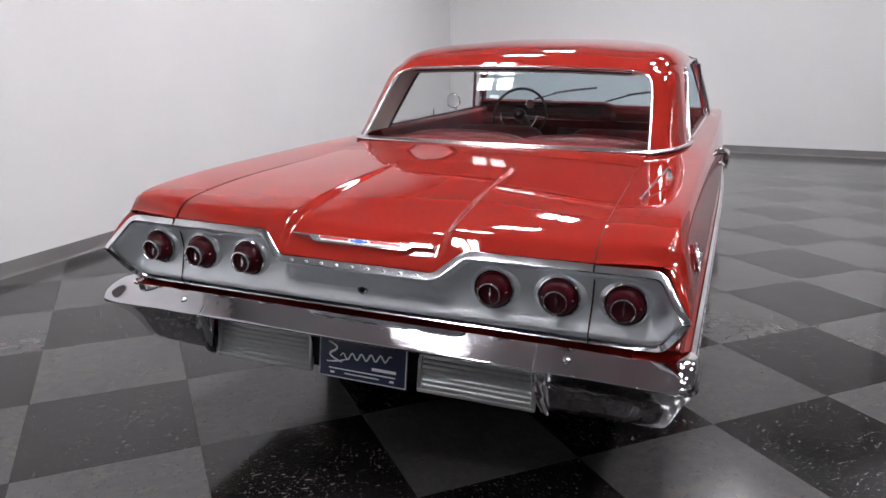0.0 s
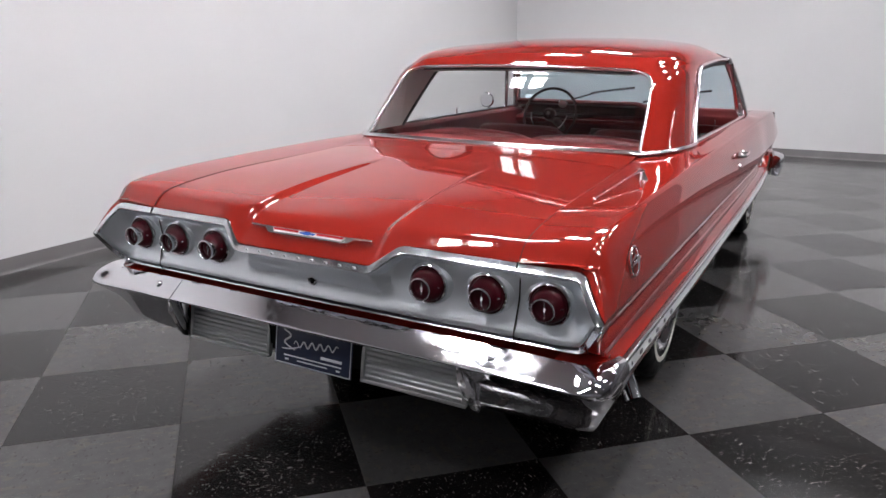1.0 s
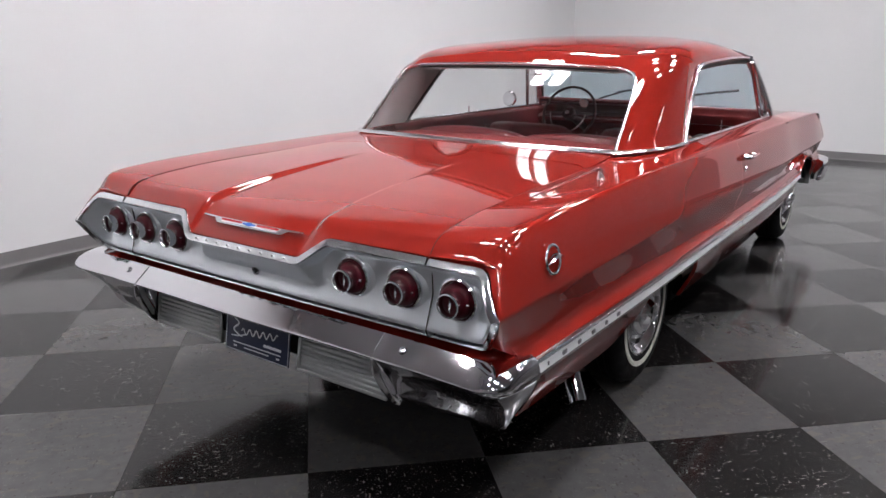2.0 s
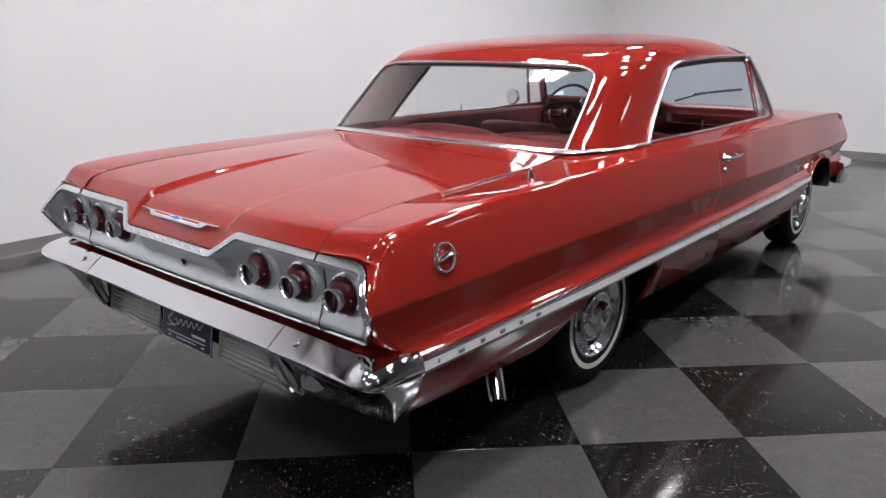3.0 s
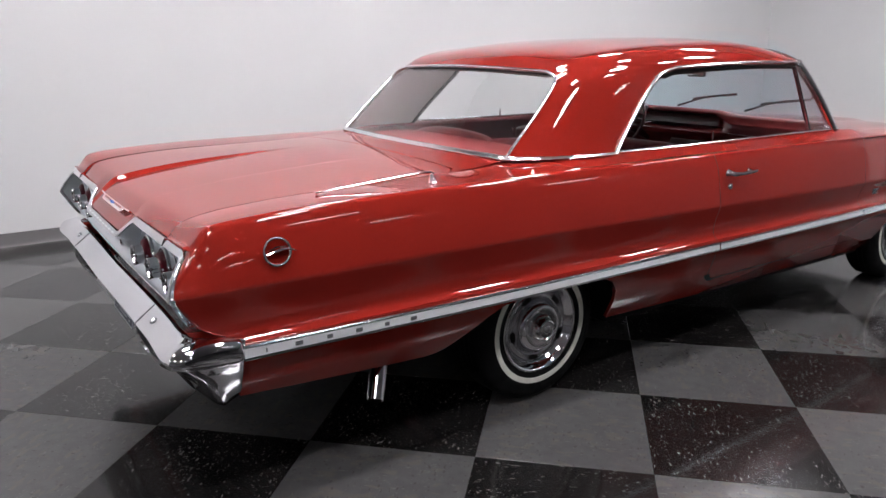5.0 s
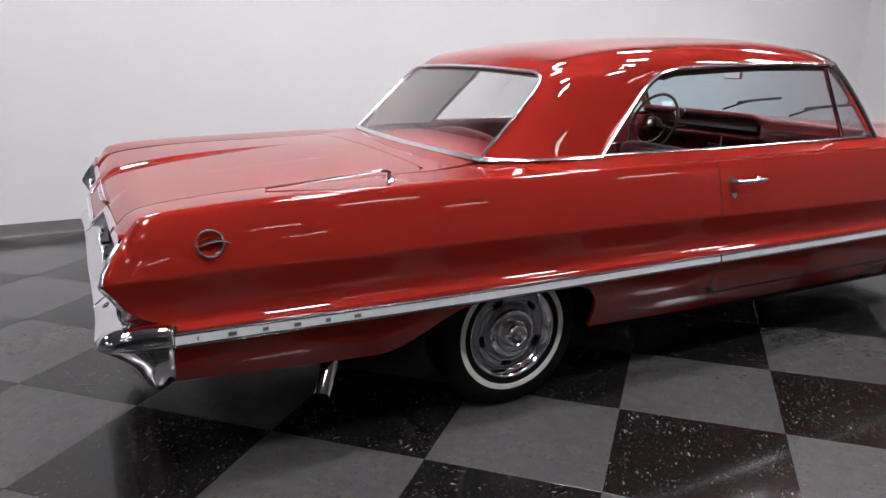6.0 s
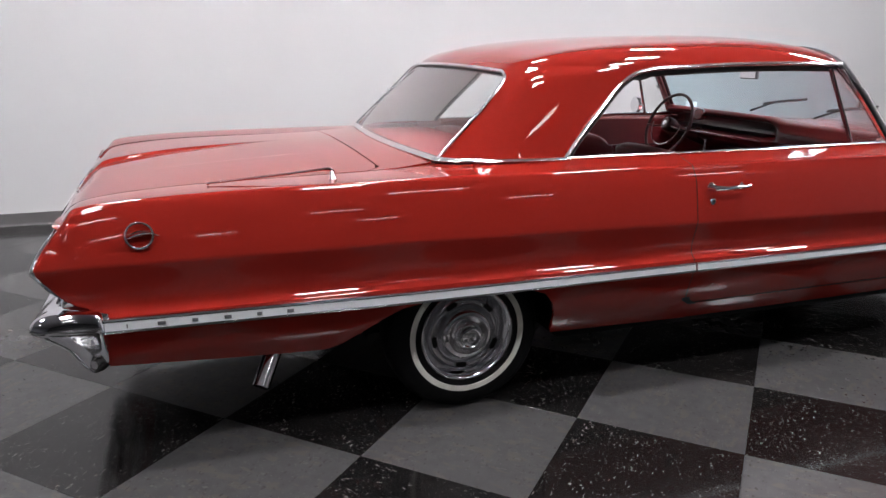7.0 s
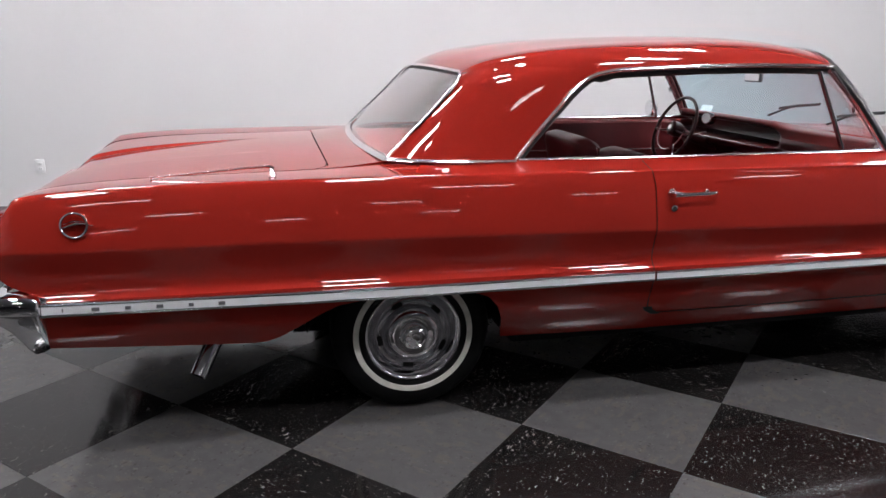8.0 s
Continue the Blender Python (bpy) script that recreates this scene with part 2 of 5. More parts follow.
def tile_material(name, base, fleck, dark_fleck, blotch, spec):
    """Vinyl tile with chips of lighter and darker colour, each tile a little different, waxed."""
    m = material(name, base, 0.2, 0.0, 0.0, spec=spec)
    n, l, b = nodes_of(m)
    info = n.new("ShaderNodeObjectInfo")
    tc = n.new("ShaderNodeTexCoord")
    add = n.new("ShaderNodeVectorMath")
    add.operation = "ADD"
    mul = n.new("ShaderNodeMath")
    mul.operation = "MULTIPLY"
    mul.inputs[1].default_value = 37.0
    l.new(info.outputs["Random"], mul.inputs[0])
    l.new(tc.outputs["Object"], add.inputs[0])
    l.new(mul.outputs[0], add.inputs[1])
    where = add.outputs[0]
    tone = n.new("ShaderNodeMixRGB")
    tone.inputs[1].default_value = (*[c * 0.76 for c in base], 1)
    tone.inputs[2].default_value = (*[c * 1.22 for c in base], 1)
    cloud = n.new("ShaderNodeTexNoise")
    cloud.inputs["Scale"].default_value, cloud.inputs["Detail"].default_value = 20, 8
    l.new(where, cloud.inputs["Vector"])
    l.new(cloud.outputs["Fac"], tone.inputs[0])
    last = tone.outputs[0]
    drift = n.new("ShaderNodeTexNoise")
    drift.inputs["Scale"].default_value, drift.inputs["Detail"].default_value = 7, 2
    l.new(where, drift.inputs["Vector"])
    sway = n.new("ShaderNodeMapRange")
    sway.inputs["From Min"].default_value, sway.inputs["From Max"].default_value = 0.3, 0.7
    sway.inputs["To Min"].default_value, sway.inputs["To Max"].default_value = -0.045, 0.03
    l.new(drift.outputs["Fac"], sway.inputs["Value"])
    for scale, cut, colour, stretch in ((30, 0.56, blotch, (1, 0.5, 1)), (105, 0.70, fleck, (1, 0.34, 1)), (80, 0.67, dark_fleck, (0.5, 1, 1)), (190, 0.69, fleck, (0.4, 1, 1))):
        mp = n.new("ShaderNodeMapping")
        mp.inputs["Scale"].default_value = stretch
        mp.inputs["Rotation"].default_value = (0, 0, scale)
        chip = n.new("ShaderNodeTexNoise")
        chip.inputs["Scale"].default_value, chip.inputs["Detail"].default_value = scale, 1.0
        l.new(where, mp.inputs["Vector"])
        l.new(mp.outputs[0], chip.inputs["Vector"])
        ramp = n.new("ShaderNodeValToRGB")
        ramp.color_ramp.elements[0].position, ramp.color_ramp.elements[1].position = cut, cut + (0.10 if scale == 30 else 0.03)
        spread = n.new("ShaderNodeMath")
        spread.operation = "ADD"
        l.new(chip.outputs["Fac"], spread.inputs[0])
        l.new(sway.outputs[0], spread.inputs[1])
        l.new(spread.outputs[0], ramp.inputs["Fac"])
        mix = n.new("ShaderNodeMixRGB")
        l.new(ramp.outputs["Color"], mix.inputs[0])
        l.new(last, mix.inputs[1])
        mix.inputs[2].default_value = (*colour, 1)
        last = mix.outputs[0]
    l.new(last, b.inputs["Base Color"])
    wear = n.new("ShaderNodeTexNoise")
    wear.inputs["Scale"].default_value, wear.inputs["Detail"].default_value = 5, 5
    l.new(where, wear.inputs["Vector"])
    mr = n.new("ShaderNodeMapRange")
    mr.inputs["From Min"].default_value, mr.inputs["From Max"].default_value = 0.3, 0.7
    mr.inputs["To Min"].default_value, mr.inputs["To Max"].default_value = 0.13, 0.22
    l.new(wear.outputs["Fac"], mr.inputs["Value"])
    l.new(mr.outputs[0], b.inputs["Roughness"])
    relief = n.new("ShaderNodeTexNoise")
    relief.inputs["Scale"].default_value, relief.inputs["Detail"].default_value = 9, 3
    l.new(where, relief.inputs["Vector"])
    bump = n.new("ShaderNodeBump")
    bump.inputs["Strength"].default_value, bump.inputs["Distance"].default_value = 0.02, 0.004
    l.new(relief.outputs["Fac"], bump.inputs["Height"])
    l.new(bump.outputs["Normal"], b.inputs["Normal"])
    # a worn film of clear wax on the vinyl
    b.inputs["Coat Weight"].default_value, b.inputs["Coat Roughness"].default_value, b.inputs["Coat IOR"].default_value = 0.30, 0.08, 1.55
    return m


TILE_LIGHT = tile_material("grey_vinyl_tile", (0.064, 0.062, 0.062), (0.086, 0.083, 0.080), (0.047, 0.043, 0.041), (0.075, 0.068, 0.062), 0.14)
TILE_DARK = tile_material("black_vinyl_tile", (0.0090, 0.0084, 0.0083), (0.115, 0.108, 0.103), (0.018, 0.009, 0.008), (0.0155, 0.0130, 0.0120), 0.14)
GROUT = material("tile_joint", (0.02, 0.02, 0.02), 0.8)

# ---------------------------------------------------------------- the room
X0, X1, Y0, Y1 = -3.19, 24.0, -13.0, 8.08
# white stops just past the visible wall; grey beyond keeps haze off the doors
X_WHITE = 3.15
LEAN_WALL = 0.022


def left_x(y):
    return X0 - LEAN_WALL * (y + 0.5)


tagged(part("floor", box_bm(X0 - 1.0, X1 + 0.4, Y0 - 0.4, Y1 + 0.4, -0.15, -0.006), GROUT), "black and grey checkered vinyl tile floor, waxed to a shine", "floor", kind="structure")
floor = bpy.data.objects["floor"]


def wall(name, a, b, inner, label, coat=None):
    """A wall from a to b in plan, 15 cm thick on the side away from inner."""
    a, b = Vector((*a, 0)), Vector((*b, 0))
    d = (b - a).normalized()
    nrm = Vector((-d.y, d.x, 0))
    if nrm.dot(Vector((*inner, 0)) - a) > 0:
        nrm = -nrm
    bm = bmesh.new()
    vs = [bm.verts.new(p + Vector((0, 0, z))) for z in (-0.1, CEILING + 0.1) for p in (a, b, b + nrm * 0.15, a + nrm * 0.15)]
    for q in ((0, 1, 2, 3), (4, 5, 6, 7), (0, 1, 5, 4), (1, 2, 6, 5), (2, 3, 7, 6), (3, 0, 4, 7)):
        bm.faces.new([vs[i] for i in q])
    bmesh.ops.recalc_face_normals(bm, faces=bm.faces)
    ob = tagged(part(name, bm, coat or WALL, smooth=False), label, "wall", kind="structure")
    # rubber cove base: a board with a rounded top and a small toe at the floor
    sec = [(0.0, 0.0), (-0.016, 0.0), (-0.011, 0.008), (-0.006, 0.02), (-0.005, 0.095), (-0.003, 0.10), (0.0, 0.10)]
    inn = -nrm
    bm = bmesh.new()
    ends = []
    for p in (a, b):
        ends.append([bm.verts.new(p + inn * (-s) + Vector((0, 0, z))) for s, z in sec])
    m = len(sec)
    for i in range(m):
        j = (i + 1) % m
        bm.faces.new((ends[0][i], ends[0][j], ends[1][j], ends[1][i]))
    bm.faces.new(ends[0])
    bm.faces.new(list(reversed(ends[1])))
    bmesh.ops.recalc_face_normals(bm, faces=bm.faces)
    tagged(part("baseboard", bm, BASE, angle=40), "dark grey vinyl cove base along the foot of the wall", "baseboard", kind="structure")
    return ob


mid = (1.5, 1.0)
cl0, cl1 = (left_x(Y0), Y0), (left_x(Y1), Y1)
wall("wall_west", cl0, cl1, mid, "plain smooth white painted showroom wall")
wall("wall_north", cl1, (X_WHITE, Y1), mid, "plain smooth white painted showroom wall at the far end")
# out-of-view walls, added to shape the bounce light and the car's reflections
wall("wall_north_east", (X_WHITE, Y1), (X1, Y1), mid, "added unseen wall, mid-grey to weaken the white wall's reflection in the car", MIDGREY)
wall("wall_east", (X1, Y1), (X1, Y0), mid, "added unseen wall, dark to stand in for the dim open hall", SHADE)
wall("wall_south", (X1, Y0), cl0, mid, "added unseen wall, pale grey to brighten reflections in the tail and chrome", PALE)
tagged(part("ceiling", box_bm(X0 - 0.8, X1 + 0.3, Y0 - 0.3, Y1 + 0.3, CEILING, CEILING + 0.12), CEIL), "pale grey acoustic ceiling above the showroom", "ceiling", kind="structure")


# ---------------------------------------------------------------- ceiling lights
def ceiling_light():
    t = thing("ceiling_light", "white square recessed fluorescent ceiling light, lit, with two bright strips", "ceiling light", "ceiling lights of the showroom")
    frame_bm = join(box_bm(-0.305, -0.28, -0.305, 0.305, -0.03, 0.0, 0.003), box_bm(0.28, 0.305, -0.305, 0.305, -0.03, 0.0, 0.003),
                    box_bm(-0.28, 0.28, -0.305, -0.28, -0.03, 0.0, 0.003), box_bm(-0.28, 0.28, 0.28, 0.305, -0.03, 0.0, 0.003))
    part("frame", frame_bm, HOUSING, t)
    part("reflector", box_bm(-0.28, 0.28, -0.28, 0.28, -0.008, -0.002), HOUSING, t)
    for x in (-0.125, 0.125):
        part("tube", box_bm(x - 0.085, x + 0.085, -0.27, 0.27, -0.020, -0.010), GLOW, t, "glowing fluorescent strip", smooth=False)
    return t


def hall_light():
    t = thing("hall_light", "white long recessed hall ceiling light, dimly lit, with two strips", "ceiling light", "dimmer lights of the open hall")
    frame_bm = join(box_bm(-0.305, -0.28, -0.61, 0.61, -0.03, 0.0, 0.003), box_bm(0.28, 0.305, -0.61, 0.61, -0.03, 0.0, 0.003),
                    box_bm(-0.28, 0.28, -0.61, -0.585, -0.03, 0.0, 0.003), box_bm(-0.28, 0.28, 0.585, 0.61, -0.03, 0.0, 0.003))
    part("frame", frame_bm, HOUSING, t)
    part("reflector", box_bm(-0.28, 0.28, -0.585, 0.585, -0.008, -0.002), HOUSING, t)
    for x in (-0.125, 0.125):
        part("tube", box_bm(x - 0.032, x + 0.032, -0.57, 0.57, -0.020, -0.010), GLOW_THIN, t, "glowing fluorescent strip", smooth=False)
    return t


def strip_light():
    t = thing("strip_light", "slim white single-tube ceiling strip light, lit", "ceiling light", "strip lights of the hall")
    part("housing", box_bm(-0.045, 0.045, -0.63, 0.63, -0.045, 0.0, 0.006), HOUSING, t)
    part("tube", box_bm(-0.016, 0.016, -0.60, 0.60, -0.065, -0.046), GLOW_THIN, t, "glowing fluorescent tube", smooth=False)
    for y in (-0.615, 0.615):
        part("end_cap", box_bm(-0.026, 0.026, y - 0.015, y + 0.015, -0.07, -0.044, 0.004), HOUSING, t)
    return t


first = strip_light()
spots = [(14.5, y) for y in (-7.6, -2.7, 2.2, 7.1)] + [(20.5, y) for y in (-5.2, -0.3, 4.6)] + [(x, -9.6) for x in (-1.0, 3.0, 7.0)]
first.matrix_basis = pose(spots[0][0], spots[0][1], CEILING)
for x, y in spots[1:]:
    copy_thing(first, pose(x, y, CEILING))
first = hall_light()
spots = [(7.5, y) for y in (-7.6, -2.7, 2.2, 7.1)]
first.matrix_basis = pose(spots[0][0], spots[0][1], CEILING)
for x, y in spots[1:]:
    copy_thing(first, pose(x, y, CEILING))
first = ceiling_light()
spots = [(-1.05, y) for y in (-4.3, -1.85, 0.65, 3.05, 5.5)] + [(1.45, y) for y in (-2.3, 0.15, 2.6, 5.05)] + [(2.95, y) for y in (-7.2, -2.3, 0.15, 2.6, 5.05)]
first.matrix_basis = pose(spots[0][0], spots[0][1], CEILING)
for x, y in spots[1:]:
    copy_thing(first, pose(x, y, CEILING))

# wall socket on the west wall
sock = thing("wall_socket", "white plastic double wall socket on the white wall", "socket", at=pose(left_x(-2.376), -2.376, 0.425))
part("plate", box_bm(0.0, 0.007, -0.035, 0.035, -0.058, 0.058, 0.003), PLASTIC, sock)
for dz in (-0.02, 0.02):
    out = part("outlet", box_bm(0.006, 0.010, -0.017, 0.017, dz - 0.014, dz + 0.014, 0.002), PLASTIC, sock)
    part("slots", join(box_bm(0.0095, 0.0105, -0.008, -0.006, dz - 0.005, dz + 0.006), box_bm(0.0095, 0.0105, 0.006, 0.008, dz - 0.005, dz + 0.006)), SLOTS, out)

# ---------------------------------------------------------------- the car
BODY_LEAN = pose(0, 0, 0, 0, 0.32, 0)
car = thing("car", "red two-door hardtop classic car with chrome bumpers on checkered floor", "car", at=pose(0.019, 0, 0) @ BODY_LEAN)
MID = (0, 1.2, 0.55)

# outlines of the body in the car's own axes: x to its right, y ahead, z up, rear axle at y = 0
SHOULDER_Z = [(-1.352, 0.858), (-1.335, 0.881), (-1.318, 0.901), (-1.305, 0.9085), (-1.225, 0.921), (-0.95, 0.937), (-0.5, 0.946), (0, 0.951), (0.9, 0.952), (1.5, 0.952), (2.3, 0.950), (3.0, 0.940), (3.5, 0.922), (3.62, 0.905), (3.70, 0.87)]
SHOULDER_X = [(-1.352, 0.868), (-1.31, 0.882), (-1.2, 0.888), (0, 0.890), (1.0, 0.892), (2.0, 0.885), (3.0, 0.87), (3.6, 0.85)]
CREASE_Z = [(-1.43, 0.742), (-0.5, 0.742), (0.9, 0.728), (2.0, 0.708), (3.1, 0.70), (3.8, 0.71)]
WIDTH = [(-1.43, 1.0), (1.0, 1.0), (2.0, 0.99), (2.67, 0.965), (3.3, 0.955), (3.85, 0.93)]
INNER_X = [(-1.37, 0.692), (-0.8, 0.676), (-0.28, 0.660), (-0.06, 0.664), (0.0, 0.695), (0.1, 0.745), (0.22, 0.775), (0.39, 0.793), (1.0, 0.800), (2.05, 0.803), (2.3, 0.790), (2.6, 0.74), (3.6, 0.70)]
INNER_Z = [(-1.366, 0.851), (-1.335, 0.884), (-1.30, 0.900), (-1.2, 0.917), (-0.95, 0.934), (-0.5, 0.944), (-0.28, 0.951), (-0.1, 0.966), (0.02, 0.978), (0.15, 0.982), (0.39, 0.984), (1.0, 0.985), (2.05, 0.992), (2.24, 0.984), (2.45, 0.966), (3.0, 0.948), (3.5, 0.926), (3.62, 0.907), (3.70, 0.870)]
TAIL_Y = [(0.40, -1.255), (0.58, -1.255), (0.60, -1.29), (0.625, -1.352), (0.70, -1.405), (0.742, -1.425), (0.786, -1.407), (0.848, -1.362), (0.88, -1.338), (0.905, -1.305)]
NOSE_Y = [(0.28, 3.60), (0.52, 3.66), (0.60, 3.72), (0.71, 3.84), (0.80, 3.78), (0.90, 3.68), (0.92, 3.64)]
REAR_ARCH = [(-1.27, 0.405), (-0.87, 0.376), (-0.60, 0.361), (-0.55, 0.364), (-0.50, 0.383), (-0.434, 0.424), (-0.36, 0.471), (-0.293, 0.503), (-0.2, 0.519), (0, 0.526), (0.2, 0.521), (0.265, 0.498), (0.305, 0.45), (0.328, 0.39), (0.336, 0.318), (0.342, 0.299), (0.94, 0.283), (2.1, 0.270)]
FRONT_ARCH = [(2.2, 0.269), (2.55, 0.268), (2.60, 0.29), (2.635, 0.36), (2.67, 0.44), (2.72, 0.52), (2.79, 0.585), (2.88, 0.632), (3.0, 0.652), (3.12, 0.642), (3.22, 0.61), (3.31, 0.55), (3.38, 0.48), (3.42, 0.45), (3.47, 0.46), (3.7, 0.48)]


def low_edge(y):
    return line(y, REAR_ARCH) if y < 2.15 else line(y, FRONT_ARCH)


def low_x(z):
    return curve(z, [(0.26, 0.824), (0.30, 0.850), (0.35, 0.879), (0.40, 0.904), (0.45, 0.926), (0.53, 0.948)])


# rows of the side: (share of the way from shoulder to crease, x) above the crease; (z, x) below it
UPPER = [(0.03, 0.8965), (0.07, 0.9005), (0.12, 0.9050), (0.2, 0.9107), (0.3, 0.9163), (0.42, 0.9220), (0.6, 0.930), (0.8, 0.9375), (0.95, 0.9425), (1.0, 0.9435)]
LOWER = [(0.735, 0.9420), (0.715, 0.9365), (0.69, 0.9295), (0.66, 0.9220), (0.635, 0.9175), (0.614, 0.9165), (0.599, 0.9200), (0.588, 0.9270), (0.577, 0.9400), (0.53, 0.948)]


def side_rows(top=True):
    """Functions of y that give (x, z), from the inner edge over the shoulder to the sill, and each row's place at the tail."""
    rows = []
    if top:
        rows.append((lambda y: (curve(y, INNER_X) + 0.0008, curve(y, INNER_Z) - 0.014), "top"))
        for k in (0.0, 0.08, 0.3, 0.6, 0.85):
            def f(y, k=k):
                xi, zi = curve(y, INNER_X), curve(y, INNER_Z)
                xs, zs = curve(y, SHOULDER_X) - 0.012, curve(y, SHOULDER_Z) + 0.003
                return xi + (xs - xi) * k, zi + (zs - zi) * k + 0.002 * math.sin(math.pi * k) * (1 if y < -0.1 else max(0, 1 - (y + 0.1) * 4))
            rows.append((f, "top"))
    rows.append((lambda y: (curve(y, SHOULDER_X) - 0.012, curve(y, SHOULDER_Z) + 0.003), "top"))
    rows.append((lambda y: (curve(y, SHOULDER_X) - 0.003, curve(y, SHOULDER_Z) + 0.002), "top"))
    rows.append((lambda y: (curve(y, SHOULDER_X) + 0.003, curve(y, SHOULDER_Z) - 0.003), "top"))
    for k, x in UPPER:
        def f(y, k=k, x=x):
            a, c = curve(y, SHOULDER_Z) - 0.004, curve(y, CREASE_Z)
            return x * curve(y, WIDTH), a + (c - a) * k
        rows.append((f, "side"))
    for z, x in LOWER:
        def f(y, z=z, x=x):
            c = curve(y, CREASE_Z)
            k = (z - 0.572) / (0.742 - 0.572) if z > 0.572 else 0
            zz = 0.572 + (c - 0.572) * k if z > 0.572 else z
            if y > 2.5:
                zz = max(zz, min(low_edge(y) + 0.002 * (z - 0.5), zz + 1))
            return x * curve(y, WIDTH), zz
        rows.append((f, "side"))
    for k in (0.12, 0.324, 0.486, 0.587, 0.640, 0.668, 0.85, 1.0):
        def f(y, k=k):
            top, low = 0.53, low_edge(y)
            if y > 2.5:
                top = max(top, low)
            z = top + (low - top) * k
            return min(low_x(z), 0.948) * curve(y, WIDTH), z
        rows.append((f, "side"))
    rows.append((lambda y: (low_x(low_edge(y)) * curve(y, WIDTH) - 0.014, low_edge(y) + 0.004), "side"))
    return rows


def door_cut(z):
    """The rear edge of the door at a height."""
    return line(z, [(0.30, 0.99), (0.365, 0.99), (0.372, 0.968), (0.385, 0.948), (0.41, 0.936), (0.45, 0.931), (0.56, 0.934), (0.90, 0.924), (0.985, 0.908)])


# outer edge of the tail panel by height, to which the quarter panels are rounded in
TAIL_X = [(0.40, 0.93), (0.56, 0.93), (0.60, 0.890), (0.624, 0.866), (0.631, 0.880), (0.644, 0.893), (0.666, 0.908), (0.700, 0.928), (0.731, 0.944), (0.746, 0.944), (0.765, 0.929), (0.795, 0.908), (0.826, 0.888), (0.838, 0.878), (0.846, 0.862), (0.86, 0.84)]


def rounded_in(x, y, z, tail):
    w = min(1.0, max(0.0, 1 - (y - tail) / 0.009))
    return x - max(0.0, x - line(z, TAIL_X)) * (1 - math.sqrt(1 - w * w))


def panel(rows, stations, start, end, sx, tuck=False):
    out = []
    s0, s1 = stations[0], stations[-1]
    for f, kind in rows:
        a, b = start(f, kind), end(f, kind)
        row = []
        for s in stations:
            y = a + (s - s0) / (s1 - s0) * (b - a)
            if tuck:
                y = s + (b - s1) * max(0.0, (s - 0.5) / (s1 - 0.5)) + (a - s0) * max(0.0, (-0.9 - s) / (-0.9 - s0))
            x, z = f(y)
            if tuck and kind == "side":
                x = rounded_in(x, y, z, a)
            row.append((sx * x, y, z))
        out.append(row)
    return outward(sheet(out), MID)


def tail_of(f, kind):
    if kind == "top":
        x, z = f(-1.352)
        return -1.374 if x < 0.80 else -1.371
    return curve(f(-1.40)[1], TAIL_Y)


def nose_of(f, kind):
    if kind == "top":
        return 3.70
    return curve(f(3.7)[1], NOSE_Y)


doors = {}
Q_STATIONS = [-1.42, -1.419, -1.417, -1.414, -1.41, -1.405, -1.40, -1.394, -1.388, -1.381, -1.374, -1.367] + steps(-1.36, -1.28, 6)[:-1] + steps(-1.28, -0.6, 16)[:-1] + steps(-0.6, -0.2, 24)[:-1] + steps(-0.2, 0.2, 16)[:-1] + steps(0.2, 0.29, 12)[:-1] + steps(0.29, 0.352, 36)[:-1] + steps(0.352, 0.36, 2)[:-1] + steps(0.36, 0.93, 16)
